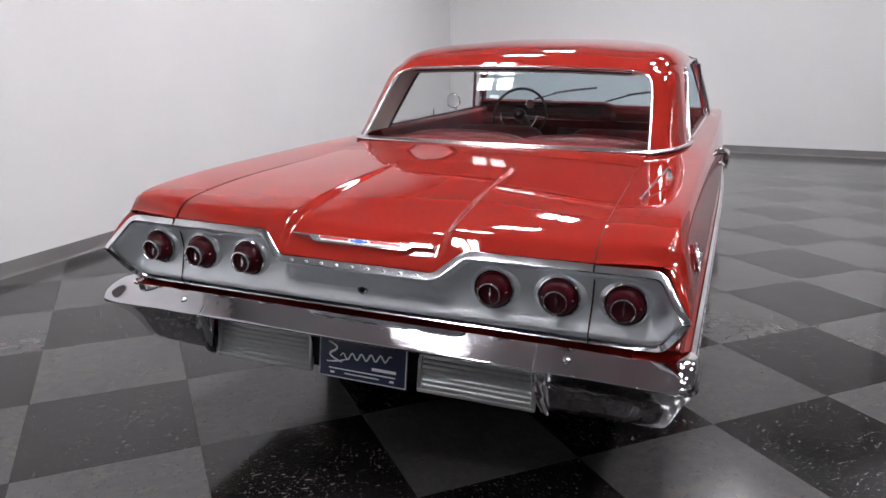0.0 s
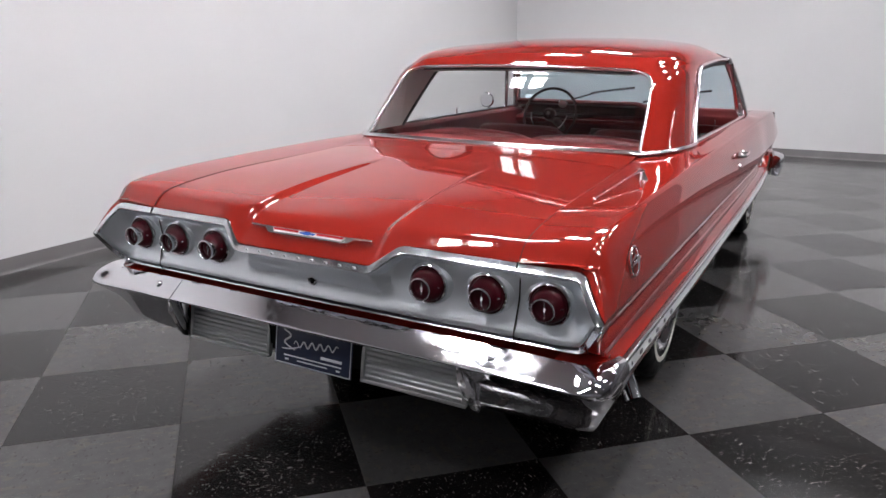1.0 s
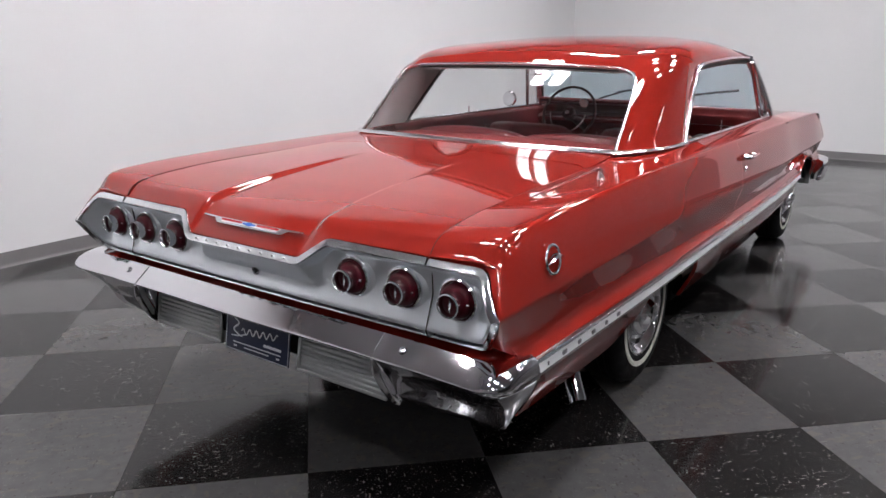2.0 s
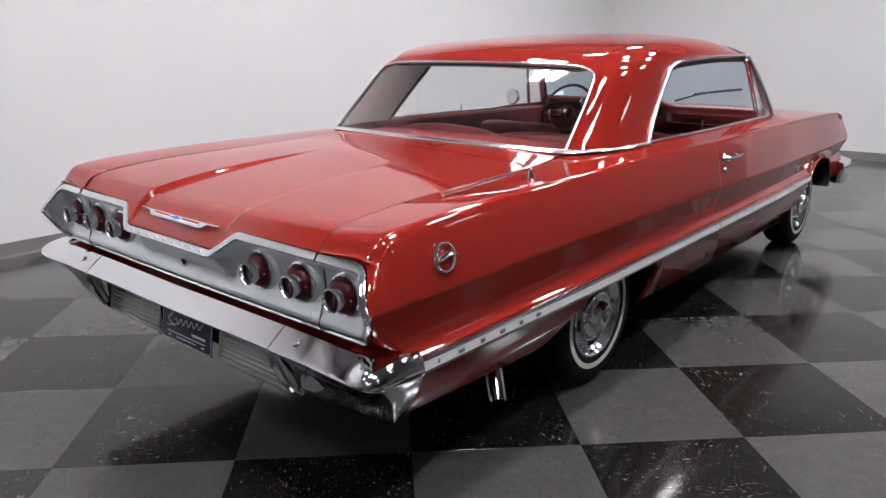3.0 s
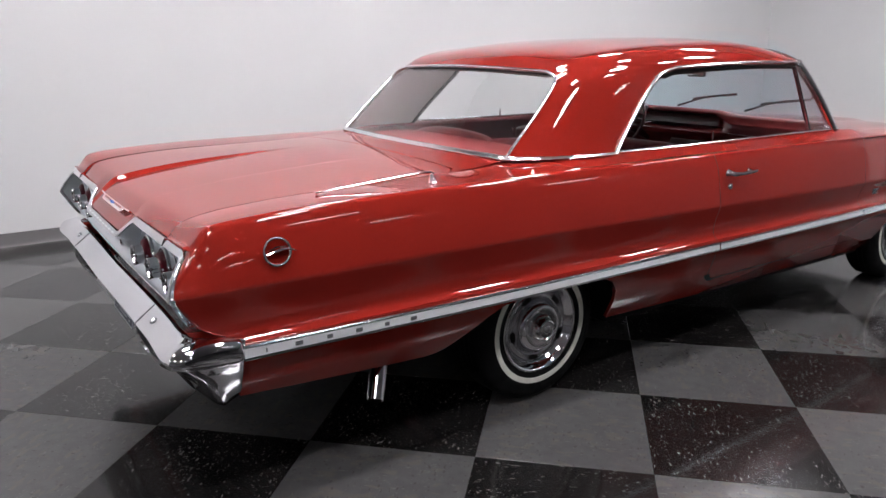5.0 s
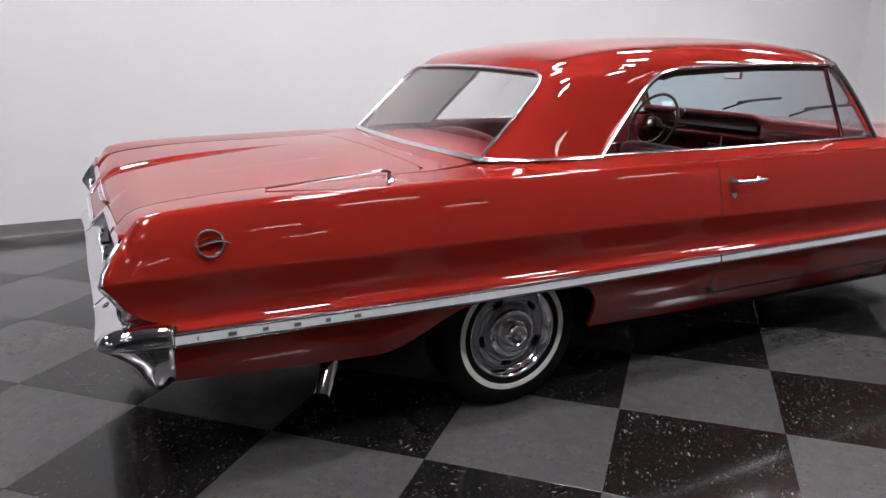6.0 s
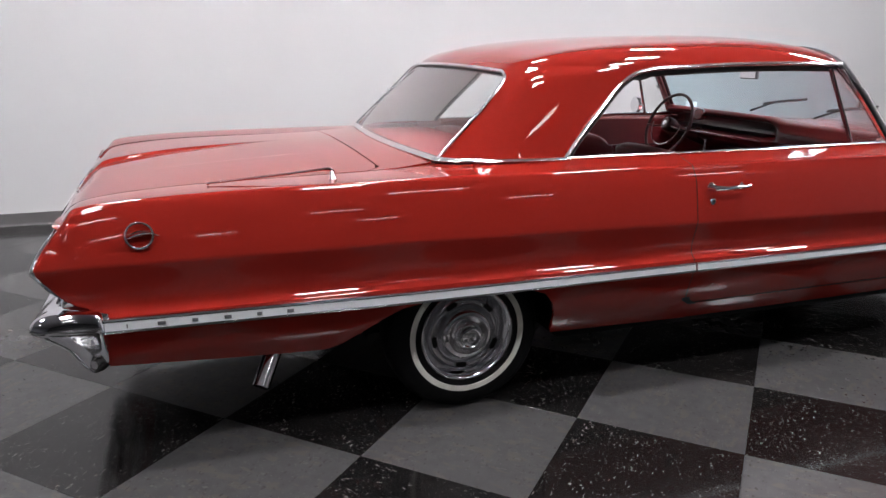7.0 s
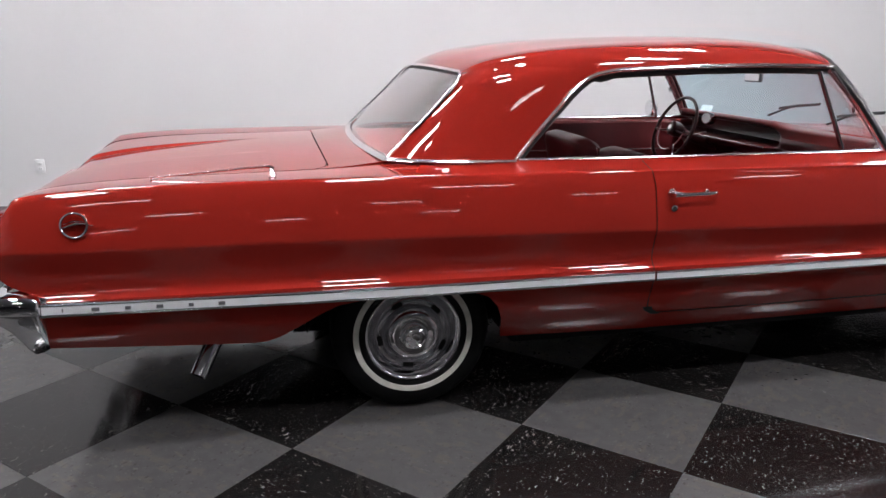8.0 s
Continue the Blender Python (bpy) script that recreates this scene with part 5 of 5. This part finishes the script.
# ------------------------------------------------ windscreen and front pillars
def screen(u, v):
    t = roof(u, 1.0)
    b = Vector((0.800 * u, 2.47 - 0.40 * u * u, 0.984 + 0.016 * u * u))
    p = b + (t - b) * v
    p.z += 0.02 * math.sin(math.pi * v)
    return p


part("windscreen", outward(sheet([[screen(u, v) + Vector((0, 0.0, -0.006)) for u in steps(-0.98, 0.98, 28)] for v in steps(0, 1, 12)]), (0, 1.5, 0.9)), TINT, car, "slightly blue tinted curved windscreen", solid=0.005).visible_shadow = False
part("windscreen_frame", sweep([screen(u, 1.0) for u in steps(-1, 1, 24)], ring_section(0.012, 8), up=(0, 0.5, 1)), BRIGHT, car, "bright windscreen frame")
for sx in (1, -1):
    pil = [screen(sx * 1.0, v) for v in (1.0, 0.9, 0.7, 0.5, 0.3, 0.1, 0.0)]
    part("front_pillar", sweep([p + Vector((-sx * 0.022, 0.004, -0.006)) for p in pil], ring_section(0.007, 10, 0.010), up=(0, 0.6, 0.7)), DARKRED, car, "dark red front roof pillar")
    part("pillar_trim", sweep([p + Vector((sx * 0.002, -0.010, -0.004)) for p in pil], ring_section(0.026, 12, 0.022), up=(sx, 0.2, 0.2)), BRIGHT, car, "bright pillar moulding")
    # quarter light
    a, b, c = Vector((sx * 0.735, 1.725, 1.318)), Vector((sx * 0.790, 1.850, 0.994)), Vector((sx * 0.795, 2.045, 1.0))
    vent = part("quarter_light", sweep([a, a + (b - a) * 0.5, b], ring_section(0.008, 8, 0.012), up=(sx, 0, 0)), BRIGHT, car, "small triangular quarter window with bright frame")
    part("lower_frame", sweep([b, c], ring_section(0.006, 8), up=(sx, 0, 0)), BRIGHT, vent)
    a2 = Vector((sx * 0.722, 1.80, 1.318))
    part("inner_frame", sweep([a2, a2 + (c - a2) * 0.5 + Vector((0, 0.012, 0)), c], ring_section(0.007, 8, 0.010), up=(sx, 0, 0)), BRIGHT, vent)
    bm = bmesh.new()
    bm.faces.new([bm.verts.new(p) for p in (a, b, c, a2)])
    part("pane", bm, GLASS, vent, "clear pane", solid=0.004).visible_shadow = False
    part("latch", sweep([a2 + (c - a2) * 0.45 + Vector((0, -0.01, 0)), a2 + (c - a2) * 0.52 + Vector((-sx * 0.012, -0.02, 0))], ring_section(0.006, 8), up=(0, 0, 1)), CHROME, vent)
    # glass edge just above the belt behind the door
    pts = [(sx * 0.783, 0.50 + 0.30 * k, 0.986 + 0.016 * math.sin(math.pi * k) ** 0.7) for k in steps(0.0, 1.0, 10)]
    rows = [pts, [(x, y, 0.96) for x, y, z in pts]]
    part("lowered_glass", outward(sheet(rows), (0, 0.6, 0.9)), GLASS, car, "edge of the lowered side glass", solid=0.005)

# wipers, resting on the screen
for x in (0.0, 0.56):
    up = Vector((0, 0.5, 0.8))
    foot, heel, tip = Vector((x - 0.49, 2.43 - 0.10 * x, 1.03)), Vector((x - 0.33, 2.375 - 0.16 * x, 1.085)), Vector((x, 2.372 - 0.22 * x, 1.132))
    mid_blade = heel + (tip - heel) * 0.48
    w = part("wiper", sweep([foot, foot + (mid_blade - foot) * 0.55 + up * 0.012, mid_blade + up * 0.010], ring_section(0.006, 6), up=(0, 0.5, 0.8), scale=[1.3, 0.9, 0.7]), SEAL, car, "thin wiper arm and black blade on the windscreen")
    part("blade", sweep([heel, mid_blade + up * 0.004, tip], ring_section(0.0045, 6, 0.009), up=(0, 0.5, 0.8)), SEAL, w)

# ------------------------------------------------ hood, cowl, nose
def hood_z(x, y):
    return curve(y, [(2.25, 0.972), (2.5, 0.970), (3.0, 0.957), (3.5, 0.933), (3.66, 0.912), (3.74, 0.87)]) - 0.012 * (x / 0.72) ** 2 + (0.012 if abs(x) < 0.2 else 0.0)


rows = []
for y in steps(2.50, 3.70, 24):
    w = curve(y, INNER_X) - 0.005
    rows.append([(w * k, y, min(hood_z(w * k, y), 2) if abs(k) < 0.97 else curve(y, INNER_Z)) for k in steps(-1, 1, 24)])
part("hood", outward(sheet(rows), (0, 3, 0)), PAINT, car, "red painted hood")
rows = [[(curve(y, INNER_X) * k, y, 0.972 - 0.006 * k * k) for k in steps(-1, 1, 16)] for y in steps(2.06, 2.498, 6)]
part("cowl", outward(sheet(rows), (0, 2, 0)), PAINT, car, "red painted cowl panel")
rows = []
for z in (0.90, 0.80, 0.72, 0.60, 0.50, 0.36):
    rows.append([(0.86 * k, curve(z, NOSE_Y) - 0.07 - 0.02 * abs(k), z) for k in steps(-1, 1, 16)])
part("grille", outward(sheet(rows), (0, 2, 0.6)), CAST, car, "aluminium grille across the nose")
sec = [(-0.06, -0.09), (-0.06, 0.05), (-0.02, 0.07), (0.02, 0.055), (0.03, 0.0), (0.005, -0.10)]
path = [(-0.93, 3.48, 0.50), (-0.945, 3.60, 0.50), (-0.93, 3.74, 0.50), (-0.85, 3.86, 0.50), (-0.6, 3.91, 0.50), (0, 3.93, 0.50), (0.6, 3.91, 0.50), (0.85, 3.86, 0.50), (0.93, 3.74, 0.50), (0.945, 3.60, 0.50), (0.93, 3.48, 0.50)]
fb = sweep([Vector(p) for p in path], [(-a, b) for a, b in sec], up=(0, 0, 1))
part("front_bumper", fb, CHROME, car, "chrome front bumper wrapping round the corner", angle=40)

# ------------------------------------------------ underbody and exhaust
part("underbody", join(box_bm(-0.80, 0.80, 0.40, 2.55, 0.24, 0.30, 0.02), box_bm(-0.45, 0.45, -0.2, 3.6, 0.26, 0.33, 0.02), box_bm(-0.60, 0.60, -1.20, -0.2, 0.36, 0.40, 0.02), box_bm(-0.52, 0.52, -1.08, -0.36, 0.25, 0.37, 0.03), box_bm(-0.82, 0.82, -1.22, -0.60, 0.405, 0.43)), BLACK, car, "black underbody")
part("rear_axle", join(sweep([(-0.70, 0, 0.31), (0.70, 0, 0.31)], ring_section(0.045, 12), up=(0, 0, 1)), moved(spin([(0.0, -0.12), (0.09, -0.10), (0.13, 0.0), (0.09, 0.10), (0.0, 0.12)], 16, "y"), pose(0, 0, 0.31))), BLACK, car, "black rear axle")
ex = part("exhaust_pipe", sweep([(0.775, -0.50, 0.43), (0.782, -0.62, 0.42), (0.797, -0.70, 0.395), (0.822, -0.742, 0.345), (0.885, -0.795, 0.250)], ring_section(0.030, 16), up=(1, 0, 0), cap=False), CHROME, car, "chrome exhaust tip turned down and out", angle=50)
part("inner_pipe", sweep([(0.822, -0.742, 0.345), (0.885, -0.795, 0.250)], ring_section(0.0238, 16), up=(1, 0, 0), cap=False), BLACK, ex)

# ------------------------------------------------ wheels
def wheel(x, y, sx):
    m = BODY_LEAN.inverted() @ pose(x, y, 0.3145, 0, 0, 0 if sx > 0 else 180)
    t = part("wheel", moved(spin([(0.186, -0.012), (0.192, 0.000), (0.205, 0.006), (0.25, 0.0085), (0.285, 0.001), (0.305, -0.018), (0.312, -0.035), (0.3135, -0.09), (0.312, -0.145), (0.305, -0.162), (0.285, -0.178), (0.24, -0.182), (0.188, -0.165)], 64), m), RUBBER, car, "chromed five-slot wheel with black tyre and thin white sidewall stripe", angle=50)
    part("white_stripe", moved(spin([(0.2125, 0.004), (0.2135, 0.0092), (0.223, 0.0098), (0.2345, 0.0096), (0.2360, 0.004)], 72), m), WHITEWALL, t, "thin off-white stripe on the tyre", angle=60)
    part("tread", moved(join(*[spin([(0.3142, -0.05 - 0.03 * k), (0.3142, -0.056 - 0.03 * k)], 48) for k in range(4)]), m), GAP, t)
    part("trim_ring", moved(spin([(0.1895, -0.004), (0.1900, 0.003), (0.187, 0.007), (0.182, 0.007), (0.177, 0.002), (0.170, -0.010), (0.162, -0.021), (0.156, -0.027), (0.152, -0.034)], 64), m), CHROME, t, "polished trim ring", angle=60)
    disc = part("disc", moved(spin([(0.1535, -0.036), (0.1515, -0.026), (0.147, -0.018), (0.140, -0.0135), (0.130, -0.012), (0.122, -0.0135), (0.114, -0.020), (0.108, -0.030), (0.08, -0.036)], 64), m), ARGENT, t, "silver slotted wheel disc", angle=60)
    for k in range(5):
        a = 2 * math.pi * k / 5 - 1.71
        slot = box_bm(-0.004, 0.0022, -0.029, 0.029, -0.0100, 0.0100)
        bmesh.ops.bevel(slot, geom=[e for e in slot.edges if abs((e.verts[0].co - e.verts[1].co).x) > 0.001], offset=0.0085, segments=4, affect="EDGES")
        part("slot", moved(slot, m @ pose(-0.0125, 0.131 * math.cos(a), 0.131 * math.sin(a), math.degrees(a) - 90, 0, 0)), SLOTS, t, "dark rounded slot")
    cap = part("centre_cap", moved(spin([(0.107, -0.031), (0.105, -0.012), (0.099, 0.004), (0.088, 0.013), (0.074, 0.014), (0.062, 0.010), (0.054, 0.010)], 48), m), CHROME, t, "chrome centre cap with ribbed cone", angle=60)
    rows = []
    for i in range(81):
        a = 2 * math.pi * i / 80
        d = 0.0019 * (1 if i % 2 else -1)
        rows.append([(h, (r + d * f) * math.cos(a), (r + d * f) * math.sin(a)) for r, h, f in ((0.054, 0.010, 1), (0.049, 0.022, 1), (0.043, 0.036, 1), (0.040, 0.041, 0.3))])
    bm = sheet(rows)
    bmesh.ops.recalc_face_normals(bm, faces=bm.faces)
    part("ribbed_cone", moved(bm, m), CHROME, t, "finely ribbed chrome cone", angle=80)
    part("cap_face", moved(spin([(0.041, 0.040), (0.0405, 0.046), (0.037, 0.048), (0.034, 0.045), (0.020, 0.047), (0.0, 0.048)], 40), m), CHROME, t, angle=40)
    part("cap_emblem", moved(spin([(0.0, 0.0492), (0.014, 0.0488), (0.018, 0.047)], 20), m), BRIGHT, t)


for sx in (1, -1):
    wheel(sx * 0.815, 0.0, sx)
    wheel(sx * 0.80, 3.02, sx)

# ------------------------------------------------ inside
part("cabin_floor", box_bm(-0.78, 0.78, 0.47, 2.4, 0.30, 0.33), VINYL, car, "dark red carpeted cabin floor")
for sx in (1, -1):
    rows = []
    for z, x in ((0.985, 0.790), (0.980, 0.770), (0.965, 0.760), (0.80, 0.755), (0.72, 0.74), (0.68, 0.755), (0.33, 0.76)):
        rows.append([(sx * x, y, z) for y in steps(0.47 if z < 0.9 else 0.30, 2.3, 20)])
    lining = part("door_lining", outward(sheet(rows), (sx * 2, 1.2, 0.7)), VINYL, car, "red vinyl door and side lining")
    part("lining_strip", sweep([(sx * 0.757, 0.35, 0.80), (sx * 0.757, 2.2, 0.80)], half_round(0.012, 0.006), up=(-sx, 0, 0)), BRIGHT, lining)
    part("lock_knob", sweep([(sx * 0.775, 1.06, 0.98), (sx * 0.775, 1.06, 1.035)], ring_section(0.004, 8), up=(0, 1, 0)), CHROME, car, "thin chrome door lock knob")
rows = [[glass_base(u * 0.99) + Vector((0, 0.010, -0.006)) for u in steps(-1, 1, 16)], [glass_base(u * 0.98) + Vector((0, 0.040, -0.018)) for u in steps(-1, 1, 16)]]
for y, z in ((0.02, 0.962), (0.15, 0.962), (0.30, 0.962), (0.335, 0.958)):
    rows.append([(k * (0.665 + 0.10 * y), y, z - 0.006 * abs(k) ** 3) for k in steps(-1, 1, 16)])
part("parcel_shelf", outward(sheet(rows), (0, 0, 0)), SHELF, car, "red parcel shelf under the rear window")


def cushion(x0, x1, profile, n=14):
    """A seat part from a closed (y, z) profile, puffed across its width."""
    rows = []
    cy, cz = sum(p[0] for p in profile) / len(profile), sum(p[1] for p in profile) / len(profile)
    for i in range(n + 1):
        k = -1 + 2 * i / n
        s = (1 - abs(k) ** 6) ** 0.5 if abs(k) < 1 else 0.0
        sc = 0.55 + 0.45 * s
        rows.append([((x0 + x1) / 2 + (x1 - x0) / 2 * k, cy + (y - cy) * sc, cz + (z - cz) * (0.82 + 0.18 * s)) for y, z in profile])
    bm = sheet(rows, closed=True)
    bmesh.ops.holes_fill(bm, edges=[e for e in bm.edges if e.is_boundary])
    bmesh.ops.recalc_face_normals(bm, faces=bm.faces)
    return bm


def rounded(pts, r=0.25, n=3):
    """Cuts the corners of a closed outline into short arcs."""
    out = []
    m = len(pts)
    for i in range(m):
        p0, p1, p2 = Vector(pts[i - 1]), Vector(pts[i]), Vector(pts[(i + 1) % m])
        a, b = p1 + (p0 - p1) * r, p1 + (p2 - p1) * r
        for t in steps(0, 1, n):
            out.append(tuple(a * (1 - t) ** 2 + p1 * 2 * t * (1 - t) + b * t * t))
    return out


back = rounded([(0.34, 0.955), (0.42, 0.955), (0.58, 0.55), (0.44, 0.50), (0.33, 0.70)])
seat_bm = cushion(-0.70, 0.70, back, 28)
for v in seat_bm.verts:
    if v.co.z > 0.80:
        v.co.z += 0.034 * (v.co.z - 0.80) / 0.15 * abs(math.sin(math.pi * min(1, abs(v.co.x) / 0.70))) ** 0.5
rear_seat = part("rear_seat", seat_bm, VINYL, car, "dark red vinyl rear bench seat", angle=60)
part("seat_cushion", cushion(-0.70, 0.70, rounded([(0.50, 0.58), (0.95, 0.62), (1.0, 0.50), (0.95, 0.36), (0.48, 0.36)]), 20), VINYL, rear_seat, angle=60)
for x in (-0.37, 0.37):
    fs = part("front_seat", cushion(x - 0.27, x + 0.27, rounded([(1.02, 0.935), (1.10, 0.955), (1.17, 0.925), (1.33, 0.60), (1.26, 0.50), (1.12, 0.55)]), 16), VINYL, car, "dark red vinyl front bucket seat", angle=60)
    part("seat_cushion", cushion(x - 0.27, x + 0.27, rounded([(1.20, 0.58), (1.70, 0.62), (1.76, 0.54), (1.72, 0.38), (1.22, 0.36)]), 16), VINYL, fs, angle=60)
    part("chrome_strip", sweep([(x - 0.272, 1.05, 0.93), (x - 0.272, 1.12, 0.72), (x - 0.272, 1.2, 0.56)], ring_section(0.006, 6), up=(1, 0, 0)), BRIGHT, fs)

# dashboard: padded top, hooded dark recess on the driver's side, rounded swell on the other
rows = []
for x in steps(-0.77, 0.77, 44):
    k = min(1, max(0, (x - 0.10) / 0.10))
    k = k * k * (3 - 2 * k)
    b = 2.42 - 0.30 * (x / 0.77) ** 2
    lip = 2.00 + 0.02 * k
    prof = [(b, 0.975), (b - 0.12, 1.006), (lip + 0.08, 1.046 - 0.020 * k), (lip + 0.025, 1.052 - 0.024 * k), (lip + 0.006, 1.046 - 0.026 * k), (lip, 1.036 - 0.026 * k), (lip + 0.008 - 0.014 * k, 1.024 - 0.030 * k),
            (lip + 0.085 * (1 - k) - 0.018 * k, 1.010 - 0.030 * k), (lip + 0.09 * (1 - k) - 0.022 * k, 0.975), (lip + 0.085 * (1 - k) - 0.020 * k, 0.945), (lip - 0.02, 0.930 - 0.01 * k), (lip - 0.035 + 0.02 * k, 0.915), (lip - 0.03 + 0.02 * k, 0.89), (lip + 0.03, 0.85), (lip + 0.08, 0.76), (lip + 0.12, 0.66)]
    rows.append([(x, y, z) for y, z in prof])
dash = part("dashboard", outward(sheet(rows), (0, 2.6, 0.9)), DASH, car, "red dashboard with a dark instrument recess", angle=45)
part("recess_face", outward(sheet([[(x, y, z) for x in steps(-0.68, 0.09, 10)] for y, z in ((2.000, 0.9365), (2.078, 0.948), (2.084, 0.975), (2.080, 1.006), (2.02, 1.026))]), (0, 3, 0.9)), DARKRED, dash, "dark instrument face")
part("recess_trim", sweep([(-0.68, 1.966, 0.917), (-0.3, 1.964, 0.917), (0.12, 1.966, 0.917)], half_round(0.012, 0.006), up=(0, -1, 0)), BRIGHT, dash, "bright strip under the recess")
part("recess_trim", sweep([(0.22, 2.002, 0.918), (0.5, 2.002, 0.918), (0.74, 2.002, 0.918)], half_round(0.010, 0.005), up=(0, -1, 0)), BRIGHT, dash)
part("lower_dash", box_bm(-0.20, 0.28, 2.00, 2.10, 0.74, 0.86, 0.012), DARKRED, dash, "dark centre panel with radio")

# steering wheel on its column
sw = pose(-0.42, 1.765, 0.962, -22, 0, 0)
wheel_rim = part("steering_wheel", moved(sweep([(0.188 * math.cos(a), 0, 0.188 * math.sin(a)) for a in steps(0, 2 * math.pi, 48)], ring_section(0.0095, 10), up=(0, 1, 0), cap=False), sw), DARKRED, car, "thin dark red steering wheel with chrome horn ring")
part("hub", moved(spin([(0.0, -0.03), (0.03, -0.03), (0.042, -0.02), (0.045, 0.02), (0.03, 0.06)], 24, "y"), sw), DARKRED, wheel_rim)
part("hub_badge", moved(spin([(0.0, -0.034), (0.014, -0.033), (0.018, -0.028)], 20, "y"), sw), CHROME, wheel_rim, "chrome hub badge")
for sgn in (-1, 1):
    part("spoke", moved(sweep([(sgn * 0.03, 0.0, -0.01), (sgn * 0.11, -0.002, -0.02), (sgn * 0.187, 0.0, -0.02)], ring_section(0.006, 8, 0.012), up=(0, 1, 0)), sw), DARKRED, wheel_rim)
part("horn_ring", moved(sweep([(0.13 * math.cos(a), -0.012, 0.13 * math.sin(a)) for a in steps(math.pi, 2 * math.pi, 24)], ring_section(0.0045, 8), up=(0, 1, 0)), sw), CHROME, wheel_rim, "chrome horn half ring")
part("column", moved(sweep([(0, 0.05, 0.0), (0, 0.40, 0.0)], ring_section(0.028, 14), up=(0, 0, 1)), sw), DARKRED, wheel_rim)
part("shift_lever", moved(sweep([(0.03, 0.10, 0.0), (0.20, 0.07, 0.03)], ring_section(0.005, 8), up=(0, 0, 1)), sw), CHROME, wheel_rim)
part("instrument_pod", moved(spin([(0.0, -0.02), (0.028, -0.02), (0.034, -0.016), (0.036, 0.0), (0.032, 0.03), (0.0, 0.04)], 24, "y"), pose(-0.40, 1.965, 1.02, -8, 0, 20)), CHROME, dash, "round chrome add-on gauge")

# mirrors
mir = part("inside_mirror", moved(box_bm(-0.060, 0.060, -0.012, 0.012, -0.024, 0.024, 0.009, 3), pose(0, 1.945, 1.268, 0, 0, 4)), GREYPAINT, car, "small inside rear-view mirror")
part("mirror_face", moved(box_bm(-0.053, 0.053, -0.0138, -0.011, -0.018, 0.018), pose(0, 1.945, 1.268, 0, 0, 4)), CHROME, mir)
part("stem", sweep([(0, 1.95, 1.28), (0, 1.955, 1.33)], ring_section(0.007, 8), up=(0, 1, 0)), CHROME, mir)
om = part("door_mirror", moved(spin([(0.0, -0.012), (0.048, -0.012), (0.055, -0.006), (0.053, 0.012), (0.035, 0.035), (0.0, 0.045)], 28, "y"), pose(-0.965, 1.90, 1.035)), CHROME, car, "round chrome door mirror")
part("stem", sweep([(-0.965, 1.915, 1.0), (-0.95, 1.92, 0.965), (-0.91, 1.92, 0.935)], ring_section(0.010, 8), up=(0, 1, 0)), CHROME, om)
part("windscreen_sticker", moved(box_bm(-0.035, 0.035, -0.001, 0.001, -0.025, 0.025), pose(-0.735, 2.165, 1.05, -35, 0, 40)), PLASTIC, car, "small pale sticker inside the windscreen")

# ---------------------------------------------------------------- floor tiles, laid diagonally
TILE = 0.6096
R2 = math.sqrt(0.5)


def tile_mesh(name, mat):
    h, b = TILE / 2 - 0.0006, 0.0005
    bm = bmesh.new()
    rings = [[bm.verts.new((sx * (h - d), sy * (h - d), z)) for sx, sy in ((-1, -1), (1, -1), (1, 1), (-1, 1))] for d, z in ((0, -0.008), (0, -b), (b, 0.0))]
    for lo, hi in zip(rings, rings[1:]):
        for i in range(4):
            bm.faces.new((lo[i], lo[(i + 1) % 4], hi[(i + 1) % 4], hi[i]))
    bm.faces.new(rings[2])
    return finish(bm, name, mat, 30, False)


light_mesh, dark_mesh = tile_mesh("light_tile", TILE_LIGHT), tile_mesh("dark_tile", TILE_DARK)
spots = []
for i in range(-26, 27):
    for j in range(-26, 27):
        x = 1.05 + TILE * R2 * (i - j)
        y = 0.381 + TILE * R2 * (i + j + 1)
        if left_x(y) - 0.42 < x < X1 + 0.42 and Y0 - 0.42 < y < Y1 + 0.42:
            spots.append((math.hypot(x - 0.6, (y - 0.6) * 0.75), x, y, (i + j) % 2 == 0))
spots.sort()
far = []
for n, (d, x, y, pale) in enumerate(spots):
    if n < 290:
        ob = new("tile", light_mesh if pale else dark_mesh)
        ob.parent = floor
        ob.matrix_basis = pose(x, y, 0, 0, 0, 45 + 90 * ((n * 7) % 4))
    else:
        far.append((x, y, pale))
for pale, mat, name in ((True, TILE_LIGHT, "pale_far_tiles"), (False, TILE_DARK, "dark_far_tiles")):
    bm = bmesh.new()
    src = light_mesh if pale else dark_mesh
    for x, y, p in far:
        if p == pale:
            k = len(bm.verts)
            bm.from_mesh(src)
            bm.verts.ensure_lookup_table()
            bmesh.ops.transform(bm, matrix=pose(x, y, 0, 0, 0, 45), verts=bm.verts[k:])
    tagged(part(name, bm, mat, floor, smooth=False), kind="stuff")
